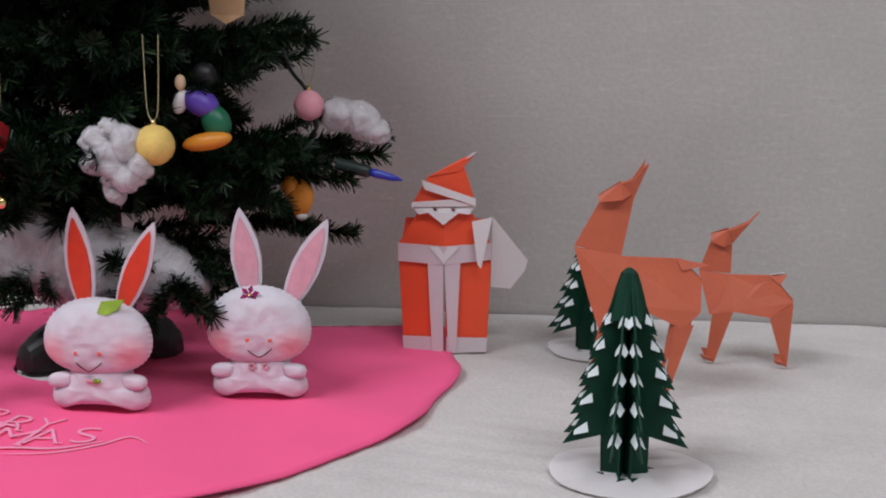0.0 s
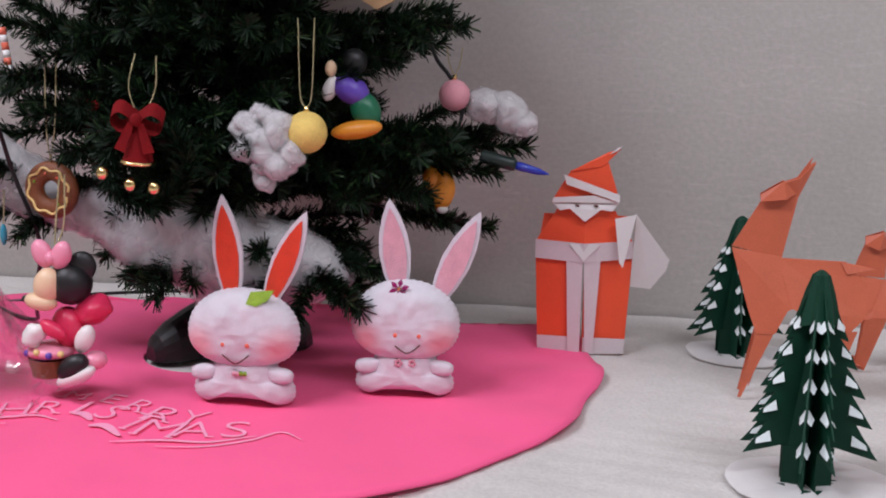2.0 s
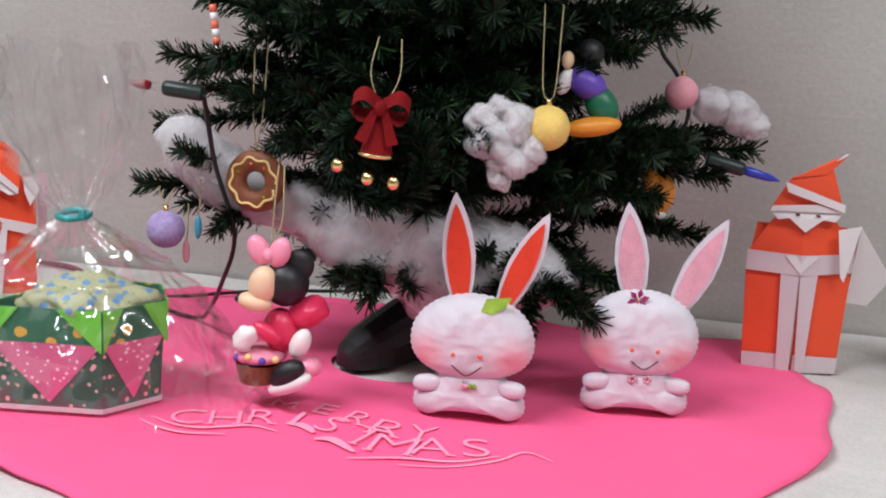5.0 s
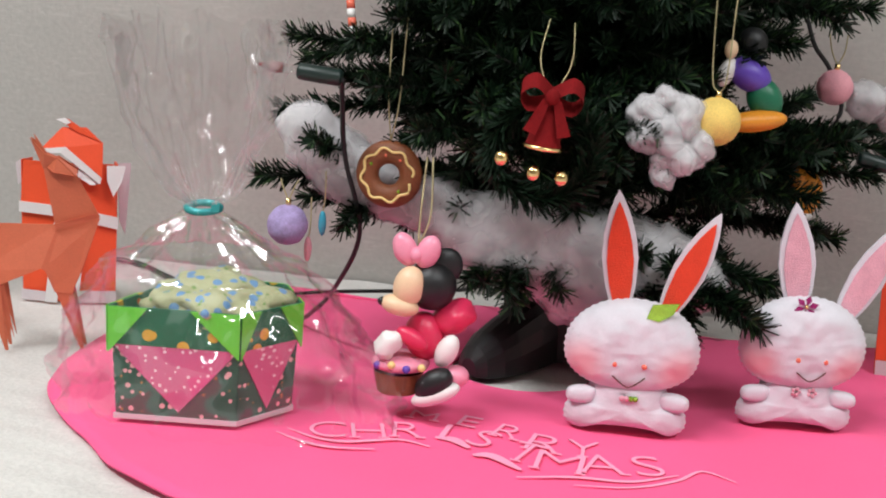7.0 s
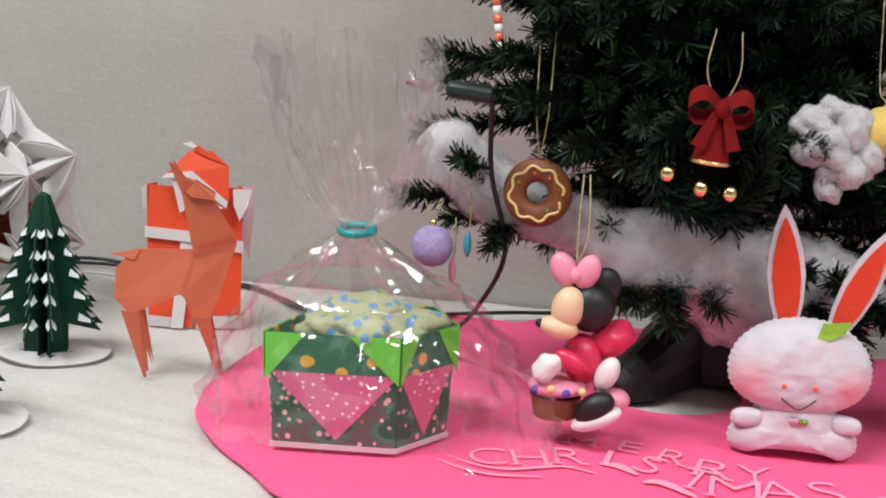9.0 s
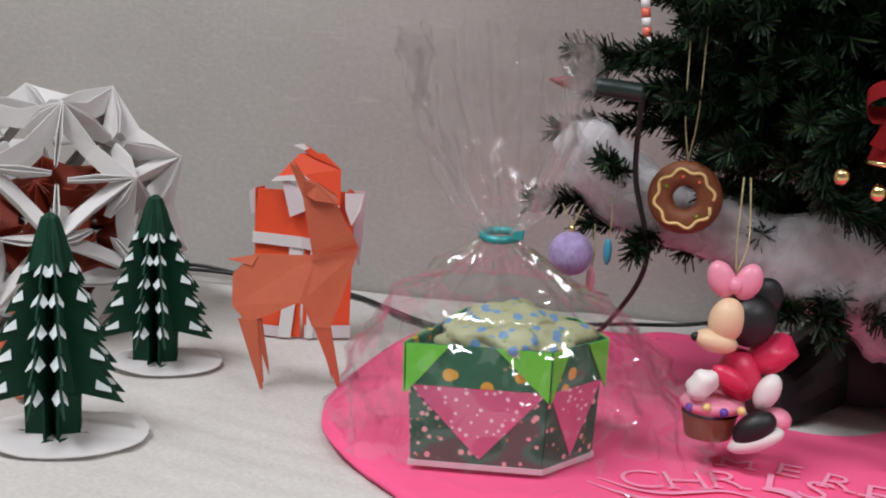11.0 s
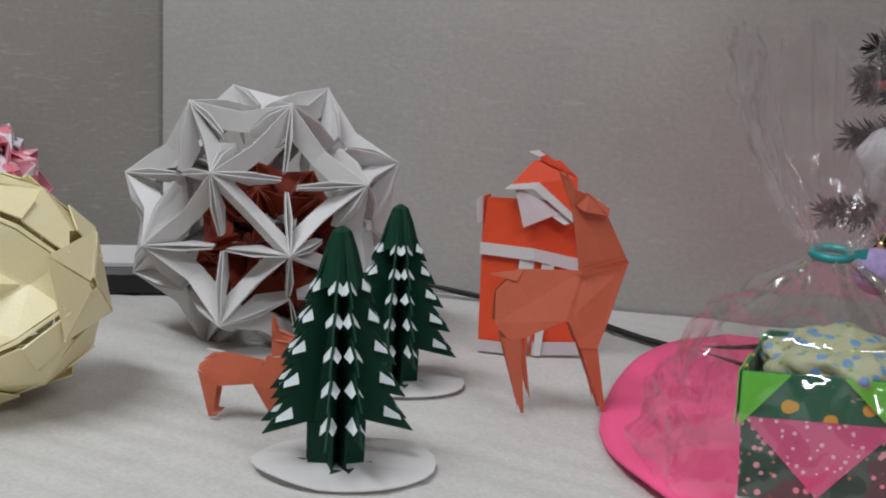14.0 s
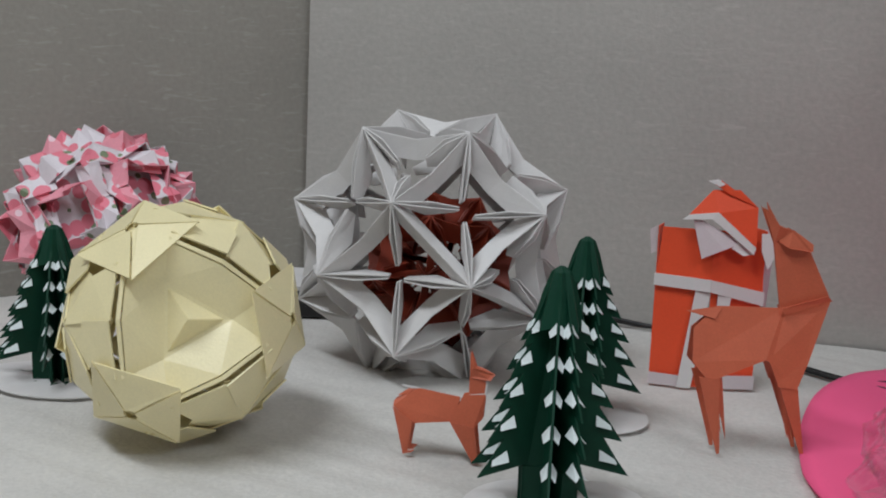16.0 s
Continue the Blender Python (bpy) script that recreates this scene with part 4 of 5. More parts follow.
# ---- felt rabbits ----
def blush(name, colour, pink, spots, reach):
    """White felt with rouge rubbed in round two cheeks."""
    m = material(name, colour, 0.98, vary=0.08, scale=120, fine=1900, bump=0.45, sheen=0.2)
    nt = m.node_tree
    bs = nt.nodes["Principled BSDF"]
    last = bs.inputs["Base Color"].links[0].from_socket
    for p in spots:
        ds = nt.nodes.new("ShaderNodeVectorMath")
        ds.operation = "DISTANCE"
        ds.inputs[1].default_value = p
        nt.links.new(nt.nodes["Texture Coordinate"].outputs["Object"], ds.inputs[0])
        rg = nt.nodes.new("ShaderNodeMapRange")
        rg.interpolation_type = "SMOOTHSTEP"
        rg.inputs["From Min"].default_value, rg.inputs["From Max"].default_value = reach, reach * 0.15
        rg.inputs["To Max"].default_value = 0.75
        nt.links.new(ds.outputs["Value"], rg.inputs["Value"])
        mix = nt.nodes.new("ShaderNodeMix")
        mix.data_type = "RGBA"
        nt.links.new(rg.outputs[0], mix.inputs["Factor"])
        nt.links.new(last, mix.inputs[6])
        mix.inputs[7].default_value = (*pink, 1)
        last = mix.outputs[2]
    nt.links.new(last, bs.inputs["Base Color"])
    return m


M["felt_face"] = blush("rouged_felt", (0.69, 0.66, 0.71), (0.82, 0.33, 0.37), [(-0.0235, -0.010, 0.0365), (0.0225, -0.010, 0.0365)], 0.0165)


def leaf_shape(base, tip, width, y, full=0.42):
    """Outline of an ear between two points of the upright plane."""
    a, c = Vector((base[0], 0, base[1])), Vector((tip[0], 0, tip[1]))
    d = c - a
    s = Vector((d.z, 0, -d.x)).normalized()
    side = [(0.0, 0.55), (0.2, 0.85), (full, 1.0), (0.62, 0.88), (0.8, 0.58), (0.93, 0.25)]
    pts = [a + d * u - s * width / 2 * v for u, v in side] + [c] + [a + d * u + s * width / 2 * v for u, v in reversed(side)]
    return [(p.x, y, p.z) for p in pts]


def pillow(b, outline, cx, cz, thick, mat, stitches=0, y=0.0):
    """A stuffed felt shape: two sheets sewn together along an outline, puffed between, with a blanket-stitched rim."""
    n, rings = len(outline), 16
    vv = []
    for side in (-1, 1):
        for i in range(rings + 1):
            u = i / rings
            puff = math.sqrt(max(0.0, 1 - u ** 2.6)) * thick + 0.0009
            for j, (x, z) in enumerate(outline):
                scallop = 1 + (0.012 * math.cos(2 * math.pi * stitches * j / n) * max(0, u - 0.88) * 8 if stitches else 0)
                px, pz = cx + (x - cx) * u * scallop, cz + (z - cz) * u * scallop
                dent = 1 + 0.13 * noise.fractal((px * 60, side * 3, pz * 70 + cx * 200), 1, 2, 3)
                pull = 1 - (0.20 * (0.5 + 0.5 * math.cos(2 * math.pi * stitches * j / n)) * max(0, u - 0.86) * 7 if stitches else 0)
                vv.append((px, y + side * puff * dent * pull, pz))
    m = (rings + 1) * n
    faces = []
    for s in (0, 1):
        for i in range(rings):
            for j in range(n):
                q = (s * m + i * n + j, s * m + i * n + (j + 1) % n, s * m + (i + 1) * n + (j + 1) % n, s * m + (i + 1) * n + j)
                faces.append(q if s else q[::-1])
    faces += [(rings * n + j, m + rings * n + j, m + rings * n + (j + 1) % n, rings * n + (j + 1) % n) for j in range(n)]
    b.add(vv, faces, mat, True)


def around(pts, steps):
    """A smooth closed outline through points of the upright plane."""
    p = [Vector((x, 0, z)) for x, z in pts]
    out = []
    for i in range(len(p)):
        a, b, c, d = p[i - 1], p[i], p[(i + 1) % len(p)], p[(i + 2) % len(p)]
        for k in range(steps):
            t = k / steps
            q = 0.5 * (2 * b + (c - a) * t + (2 * a - 5 * b + 4 * c - d) * t * t + (3 * b - a - 3 * c + d) * t ** 3)
            out.append((q.x, q.z))
    return out


def felt_rabbit(name, label, m, ears, lining, extra):
    b = Build()
    F = "felt_white"
    # seated body with feet turned out, then the broad head before it
    body = around([(0.0, 0.0030), (0.0150, 0.0020), (0.0240, -0.0002), (0.0300, 0.0045), (0.0290, 0.0125), (0.0215, 0.0165), (0.0190, 0.0240), (0.0120, 0.0300), (-0.0120, 0.0300), (-0.0190, 0.0240), (-0.0215, 0.0165), (-0.0295, 0.0125), (-0.0305, 0.0045), (-0.0240, 0.0), (-0.0150, 0.0022)], 12)
    pillow(b, body, 0.0, 0.0130, 0.0105, F, 40)
    for s in (-1, 1):
        arm = around([(s * 0.0160, 0.0222), (s * 0.0245, 0.0228), (s * 0.0300, 0.0205), (s * 0.0298, 0.0155), (s * 0.0240, 0.0138), (s * 0.0170, 0.0155)][::s], 8)
        pillow(b, arm, s * 0.0235, 0.0182, 0.0038, F, 12, -0.0055)
    hz, hh = (0.0440, 0.0235) if extra == "leaf" else (0.0460, 0.0255)
    head = around([(0.0336 * math.copysign(abs(math.cos(a)) ** 0.94, math.cos(a)), hz + hh * math.copysign(abs(math.sin(a)) ** 0.92, math.sin(a)) - 0.0012 * math.cos(2 * a)) for a in (2 * math.pi * k / 24 for k in range(24))], 8)
    pillow(b, head, 0.0, hz, 0.0135, "felt_face", 48, -0.002)
    for base, tip, wd in ears:
        b.sheet(leaf_shape(base, tip, wd, 0.0), F, 0.0022)
        d = (tip[0] - base[0], tip[1] - base[1])
        b.sheet(leaf_shape((base[0] + d[0] * 0.02, base[1] + d[1] * 0.02), (base[0] + d[0] * 0.90, base[1] + d[1] * 0.90), wd * 0.74, -0.0016), lining, 0.0012)
    ex = -0.0010 if extra == "leaf" else 0.0025
    ez = 0.0378 if extra == "leaf" else 0.0405
    for x in (-0.0072, 0.0072):
        b.ball((ex + x, -0.0152, ez), 0.0015, "bead", seg=10, rings=6)
    b.tube(curve([(ex - 0.0080, -0.0148, ez - 0.0060), (ex - 0.0042, -0.0152, ez - 0.0090), (ex, -0.0150, ez - 0.0112), (ex + 0.0042, -0.0152, ez - 0.0090), (ex + 0.0080, -0.0148, ez - 0.0058)], 4), 0.00042, "thread", 6)
    if extra == "leaf":
        b.sheet([(0.0050, -0.0135, 0.0615), (0.0075, -0.0120, 0.0685), (0.0205, -0.0090, 0.0695), (0.0175, -0.0115, 0.0640), (0.0110, -0.0135, 0.0605)], "bead_green", 0.0012)
        for k in range(4):
            b.ball((-0.0030 + 0.0022 * k, -0.0122, 0.0200), (0.0014, 0.0013, 0.0015), "bead_green" if k > 1 else "felt_rose", seg=8, rings=5)
    else:
        for k in range(6):
            a = 2 * math.pi * k / 6 + 0.3
            p = [(-0.0030 + r * math.cos(a + e), -0.0125, 0.0685 + r * math.sin(a + e)) for r, e in ((0.0010, 0), (0.0042, -0.42), (0.0066, 0), (0.0042, 0.42))]
            b.sheet(p, "bead_plum", 0.0009)
        b.ball((-0.0030, -0.0130, 0.0690), 0.0012, "gold", seg=8, rings=5)
        for x in (-0.0030, 0.0055):
            for k in range(5):
                a = 2 * math.pi * k / 5
                b.ball((x + 0.0017 * math.cos(a), -0.0118, 0.0225 + 0.0017 * math.sin(a)), 0.0011, "felt_rose", seg=8, rings=5)
    return tagged(b.make(name, m=m), label, "felt rabbit", "felt rabbits")


felt_rabbit("felt_rabbit", "white felt rabbit doll with red ear linings and green leaf", pose(-0.1995, 0.665, 0.0034, -2, 0, 4),
            [((-0.0075, 0.0635), (-0.0135, 0.1222), 0.0180), ((0.0150, 0.0620), (0.0369, 0.1145), 0.0165)], "felt_red", "leaf")
felt_rabbit("felt_rabbit", "white felt rabbit doll with pink ears and plum flower", pose(-0.1130, 0.705, 0.0034, -2, 0, 8) @ Matrix.Scale(0.97, 4),
            [((-0.0045, 0.0655), (-0.0112, 0.1220), 0.0195), ((0.0195, 0.0610), (0.0450, 0.1155), 0.0185)], "felt_rose", "flower")

# ---- hexagonal gift box in a clear bag ----
GX, GY = -0.4030, 0.6230
box = thing("gift_box", "green and pink patterned folded paper gift box", "gift box", pose(GX, GY, 0.0045))
corner = [Vector(c) for c in ((-0.0350, -0.0350, 0), (0.0215, -0.0260, 0), (0.0385, 0.0050, 0), (0.0210, 0.0340, 0), (-0.0270, 0.0330, 0))]
b = Build()
b.add([c * 1.04 for c in corner] + [c * 1.04 + Vector((0, 0, 0.0025)) for c in corner], [(4, 3, 2, 1, 0), (5, 6, 7, 8, 9)] + [(k, (k + 1) % 5, 5 + (k + 1) % 5, 5 + k) for k in range(5)], "rose_paper")
b.make("base_card", box, "pale card tray")
z0, z1, z2 = Vector((0, 0, 0.002)), Vector((0, 0, 0.0375)), Vector((0, 0, 0.0560))
for k in range(5):
    p, q = corner[k], corner[(k + 1) % 5]
    out = Vector((q.y - p.y, p.x - q.x, 0)).normalized()
    side = Build().sheet([p + z0, q + z0, q * 1.045 + z1, p * 1.045 + z1], "dots", 0.0012).make("side_panel", box)
    o = out * 0.0010
    Build().sheet([p * 1.045 + z1 + o, p.lerp(q, 0.52) + z0 + o + Vector((0, 0, 0.003)), q * 1.045 + z1 + o], "leafy", 0.0006).make("triangle", side)
    Build().sheet([p * 1.075 + z1, q * 1.075 + z1, q * 1.09 + z2, p * 1.09 + z2], "floral", 0.0012).make("rim_panel", box)
    o = out * 0.0012
    for c, d in ((p, q), (q, p)):
        Build().sheet([c * 1.092 + z2 + o, c.lerp(d, 0.30 if c is p else 0.38) * 1.092 + z2 + o, c * 1.085 + Vector((0, 0, 0.0335)) + o], "lime", 0.0006).make("corner_flap", box)
b = Build()
b.ball((0.000, 0, 0.050), (0.033, 0.030, 0.014), "fabric", seg=56, rings=28, rough=0.30, freq=75)
b.ball((0.000, 0.004, 0.060), (0.020, 0.018, 0.008), "fabric", seg=44, rings=22, rough=0.32, freq=85)
b.make("cloth_lining", box, "puffed yellow and blue flowered cloth")

bag = thing("clear_bag", "crinkled clear cellophane bag tied round the gift box", "bag", pose(GX, GY, 0.0040))
b = Build()
prof = [(0.000, 0.050), (0.006, 0.055), (0.018, 0.057), (0.034, 0.057), (0.050, 0.055), (0.060, 0.051), (0.070, 0.043), (0.078, 0.034), (0.086, 0.024), (0.093, 0.014), (0.098, 0.0075), (0.102, 0.0075), (0.108, 0.014),
        (0.118, 0.020), (0.130, 0.026), (0.144, 0.031), (0.158, 0.034), (0.172, 0.036), (0.186, 0.036)]
fine = []
for (za, ra), (zb, rb) in zip(prof, prof[1:]):
    fine += [(za + (zb - za) * k / 3, ra + (rb - ra) * k / 3) for k in range(3)]
prof = fine + [prof[-1]]
seg = 120
rnd = random.Random(11)
ph = [rnd.random() * 7 for _ in range(seg)]
vv = []
for i, (z, r) in enumerate(prof):
    for j in range(seg):
        a = 2 * math.pi * j / seg
        near = math.exp(-((z - 0.101) / 0.030) ** 2)
        up = max(0.0, (z - 0.104) / 0.08)
        f = 1 + 0.22 * near * math.sin(13 * a + 1.5 * math.sin(3 * a)) + 0.16 * noise.noise((4 * math.cos(a), 4 * math.sin(a), z * 60)) + 0.13 * (0.5 - abs(noise.noise((7 * math.cos(a), 7 * math.sin(a), z * 70)))) + 0.07 * (0.5 - abs(noise.noise((15 * math.cos(a), 15 * math.sin(a), z * 160)))) + 0.016 * (rnd.random() - 0.5)
        low = max(0.0, 1 - z / 0.075)
        f *= 1 + low * (0.75 * max(0, math.cos(a - 0.10)) ** 3 + 0.40 * max(0, math.cos(a - 3.3)) ** 4)
        f *= 1 + up * (0.16 * math.sin(5 * a + 1) * math.sin(2 * a) + 0.14 * math.sin(17 * a + 2 * math.sin(4 * a) + 9 * z))
        x, y = r * f * math.cos(a), r * f * math.sin(a) * (1 - 0.35 * up)
        if low > 0:
            x, y = (x, y) if r * f > 0.0505 else (x * 0.0505 / (r * f), y * 0.0505 / (r * f))
        zz = z + (0.006 * math.sin(7 * a + 2) + 0.008 * noise.noise((a * 3, 7, 1))) * (i >= 46) * (i - 45) / 9 + 0.002 * (rnd.random() - 0.5) * (0.02 < z)
        vv.append((x - 0.008 * min(1.0, z / 0.09) - 0.006 * up, y, max(zz, 0.0)))
tie = next(i for i, (z, r) in enumerate(prof) if z >= 0.100)
for name, lo, hi, mat in (("film", 0, tie, "film"), ("bunched_top", tie, len(prof) - 1, "film_bunched")):
    b = Build()
    b.add(vv[lo * seg:(hi + 1) * seg], [f for i in range(hi - lo) for j in range(seg) for f in ((i * seg + j, i * seg + (j + 1) % seg, (i + 1) * seg + (j + 1) % seg), (i * seg + j, (i + 1) * seg + (j + 1) % seg, (i + 1) * seg + j))], mat, True)
    b.make(name, bag).visible_shadow = False
b = Build()
b.tube([(-0.008 + 0.0080 * math.cos(t), 0.0080 * math.sin(t), 0.1000 + 0.0010 * math.sin(t)) for t in (2 * math.pi * k / 24 for k in range(25))], 0.0019, "teal", 8, False)
b.sheet([(0.000, -0.0095, 0.1035), (0.005, -0.011, 0.105), (0.0045, -0.011, 0.1005), (0.000, -0.0095, 0.1005)], "teal", 0.0010)
b.make("ribbon", bag, "teal foil ribbon")

# ---- toy hung on a cord beside the box ----
b = Build()
b.add([(-0.0075 + x * s, y * s, z) for z, s in ((0.0, 0.0105), (0.0110, 0.0128)) for x, y in ((math.cos(t), math.sin(t)) for t in (2 * math.pi * k / 20 for k in range(20)))],
      [tuple(reversed(range(20)))] + [(k, (k + 1) % 20, 20 + (k + 1) % 20, 20 + k) for k in range(20)], "dough")
b.ball((-0.0065, 0, 0.0150), (0.0148, 0.0138, 0.0055), "pink_plastic", seg=24, rings=12, rough=0.06)
for k, mat in enumerate(("violet", "icing", "violet", "icing")):
    b.ball((-0.017 + 0.0075 * k, -0.0125 + 0.003 * (k == 0), 0.0150 + 0.0015 * (k % 2)), 0.0021, mat, seg=10, rings=6)
b.ball((0.0040, 0.002, 0.0290), (0.0100, 0.0090, 0.0125), "rose_plastic", (0, -8, 0), 24, 14)
b.ball((0.0180, 0.006, 0.0390), (0.0115, 0.0100, 0.0085), "rose_plastic", (0, -30, 0), 28, 16, 0.14, 140)
b.ball((-0.0005, -0.0085, 0.0300), (0.0090, 0.0042, 0.0045), "rose_plastic", (0, 30, 0))
b.ball((-0.0120, -0.0095, 0.0265), (0.0085, 0.0055, 0.0060), "white_plastic", (0, -30, 0), 22, 14, 0.22, 160)
b.ball((-0.0140, -0.0085, 0.0215), (0.0050, 0.0045, 0.0035), "white_plastic", (0, 30, 0), 18, 10, 0.15, 160)
b.ball((0.0165, -0.004, 0.0240), (0.0055, 0.0055, 0.0090), "white_plastic", (0, 24, 0))
b.ball((0.0130, -0.0100, 0.0030), (0.0130, 0.0068, 0.0048), "white_plastic", (0, -24, 0), 22, 12)
b.ball((0.0118, -0.0108, 0.0085), (0.0108, 0.0064, 0.0070), "black", (0, -40, 0), 22, 12)
b.ball((0.0215, -0.002, 0.0110), (0.0070, 0.0070, 0.0055), "pink_plastic")
b.ball((0.0060, 0.003, 0.0555), (0.0126, 0.0125, 0.0130), "black", (0, 0, 0), 24, 14)
b.ball((0.0125, 0.004, 0.0650), (0.0085, 0.0042, 0.0095), "black", (0, 15, 20), 20, 12)
b.ball((-0.0040, -0.006, 0.0555), (0.0080, 0.0072, 0.0105), "skin", (0, 10, 0), 20, 12)
b.ball((-0.0080, -0.007, 0.0460), (0.0098, 0.0070, 0.0052), "skin", (0, 10, 0), 20, 12)
b.ball((-0.0165, -0.008, 0.0475), (0.0026, 0.0024, 0.0022), "black", seg=12, rings=8)
for x, z, t in ((-0.0075, 0.0735, -24), (0.0040, 0.0730, 20)):
    b.ball((x, -0.003, z), (0.0060, 0.0046, 0.0088), "pink_plastic", (0, t, 0), 18, 10, 0.05, 150)
b.ball((-0.0015, -0.005, 0.0715), (0.0034, 0.0040, 0.0040), "pink_plastic", seg=12, rings=8)
for dx in (-0.002, 0.003):
    b.tube(curve([(-0.0015, 0.0, 0.0750), (dx, 0.004, 0.0900), (dx * 0.6, 0.010, 0.1180)], 5), 0.0005, "gold_cord", 6)
tagged(b.make("hanging_toy", m=pose(-0.3060, 0.6450, 0.0165, 0, 0, 4)), "plain seated plastic toy on a cake hung by gold cord", "toy")

# ---- christmas tree ----
TX, TY = -0.252, 0.785
tree = thing("christmas_tree", "dark green artificial tabletop christmas tree with decorations", "christmas tree", pose(TX, TY, 0.003))
Build().tube([(0, 0, 0.0), (0, 0, 0.25), (0.002, 0, 0.56)], [0.010, 0.009, 0.004], "bark", 12).make("trunk", tree, "dark wrapped trunk")
for k in range(3):
    a = radians(-122 + 120 * k)
    d, s = Vector((math.cos(a), math.sin(a), 0)), Vector((-math.sin(a), math.cos(a), 0))
    b = Build()
    sec = [(0.004, 0.015, 0.044), (0.025, 0.017, 0.038), (0.045, 0.0175, 0.030), (0.058, 0.016, 0.024), (0.068, 0.0115, 0.017), (0.072, 0.006, 0.010)]
    vv = []
    for r, wd, h in sec:
        for t in range(12):
            q = math.pi * t / 11
            vv.append(d * r * (1.0 if k == 0 else 0.7) + s * wd * math.cos(q) + Vector((0, 0, h * math.sin(q) ** 0.8)))
    n = len(sec)
    b.add(vv, [(i * 12 + t, i * 12 + t + 1, (i + 1) * 12 + t + 1, (i + 1) * 12 + t) for i in range(n - 1) for t in range(11)] + [tuple(range((n - 1) * 12, n * 12)), tuple(reversed(range(12)))], "black")
    b.make("foot", tree, "black plastic foot")

NR = np.random.RandomState(3)


def needles(b, path, length, per_metre, mat="needle", lean=0.62):
    """Flat needles all round a wire, leaning towards its tip."""
    p = np.array([tuple(q) for q in path])
    step = np.diff(p, axis=0)
    size = np.linalg.norm(step, axis=1)
    total = size.sum()
    n = int(total * per_metre)
    pick = NR.choice(len(size), n, p=size / total)
    base = p[pick] + step[pick] * NR.rand(n, 1)
    d = step[pick] / size[pick][:, None]
    r = NR.normal(size=(n, 3))
    r -= d * (r * d).sum(1, keepdims=True)
    r /= np.linalg.norm(r, axis=1, keepdims=True)
    way = r * (1 - lean * 0.55) + d * lean * (0.5 + 0.8 * NR.rand(n, 1)) + NR.normal(size=(n, 3)) * 0.12
    way /= np.linalg.norm(way, axis=1, keepdims=True)
    ln = length * (0.65 + 0.5 * NR.rand(n, 1))
    side = np.cross(way, r + NR.normal(size=(n, 3)) * 0.5)
    side /= np.linalg.norm(side, axis=1, keepdims=True)
    wide = 0.00055
    q = np.stack([base - side * wide, base + side * wide, base + way * ln + side * wide * 0.7, base + way * ln - side * wide * 0.7], 1).reshape(-1, 3)
    b.add(q.tolist(), [(4 * i, 4 * i + 1, 4 * i + 2, 4 * i + 3) for i in range(n)], mat)


def branch(root, tip, twigs=3, length=0.0108, dense=6800, droop=0.010, bare=0.15):
    """A wire branch with side twigs, in the tree's own space."""
    root, tip = Vector(root) - Vector((TX, TY, 0.003)), Vector(tip) - Vector((TX, TY, 0.003))
    mid = (root + tip) / 2 + Vector((0, 0, droop))
    path = curve([root, mid, tip], 6)
    b = Build()
    b.tube(path, [0.0016 * (1 - 0.5 * i / len(path)) for i in range(len(path))], "bark", 6)
    k = int(len(path) * bare)
    needles(b, path[k:], length, dense)
    # a few needles of the outer half carry the painted highlight green
    needles(b, path[len(path) // 2:], length, dense * 0.12, "needle_lit")
    span = (tip - root).length
    for i in range(twigs):
        u = 0.35 + 0.5 * i / max(1, twigs)
        o = path[int(u * (len(path) - 1))]
        d = (tip - root).normalized()
        s = d.cross(Vector((0, 0, 1))).normalized() * (1 if i % 2 else -1)
        e = o + (d * 0.75 + s * (0.6 + 0.2 * NR.rand()) + Vector((0, 0, NR.normal() * 0.22))).normalized() * min(0.06, span * (0.42 - 0.25 * (u - 0.35)))
        tp = curve([o, (o + e) / 2 + Vector((0, 0, 0.003)), e], 4)
        b.tube(tp, 0.0009, "bark", 5)
        needles(b, tp, length * 0.92, dense)
        needles(b, tp[len(tp) // 2:], length * 0.92, dense * 0.12, "needle_lit")
    return b.make("branch", tree)


def hub(z):
    return (TX, TY, z)


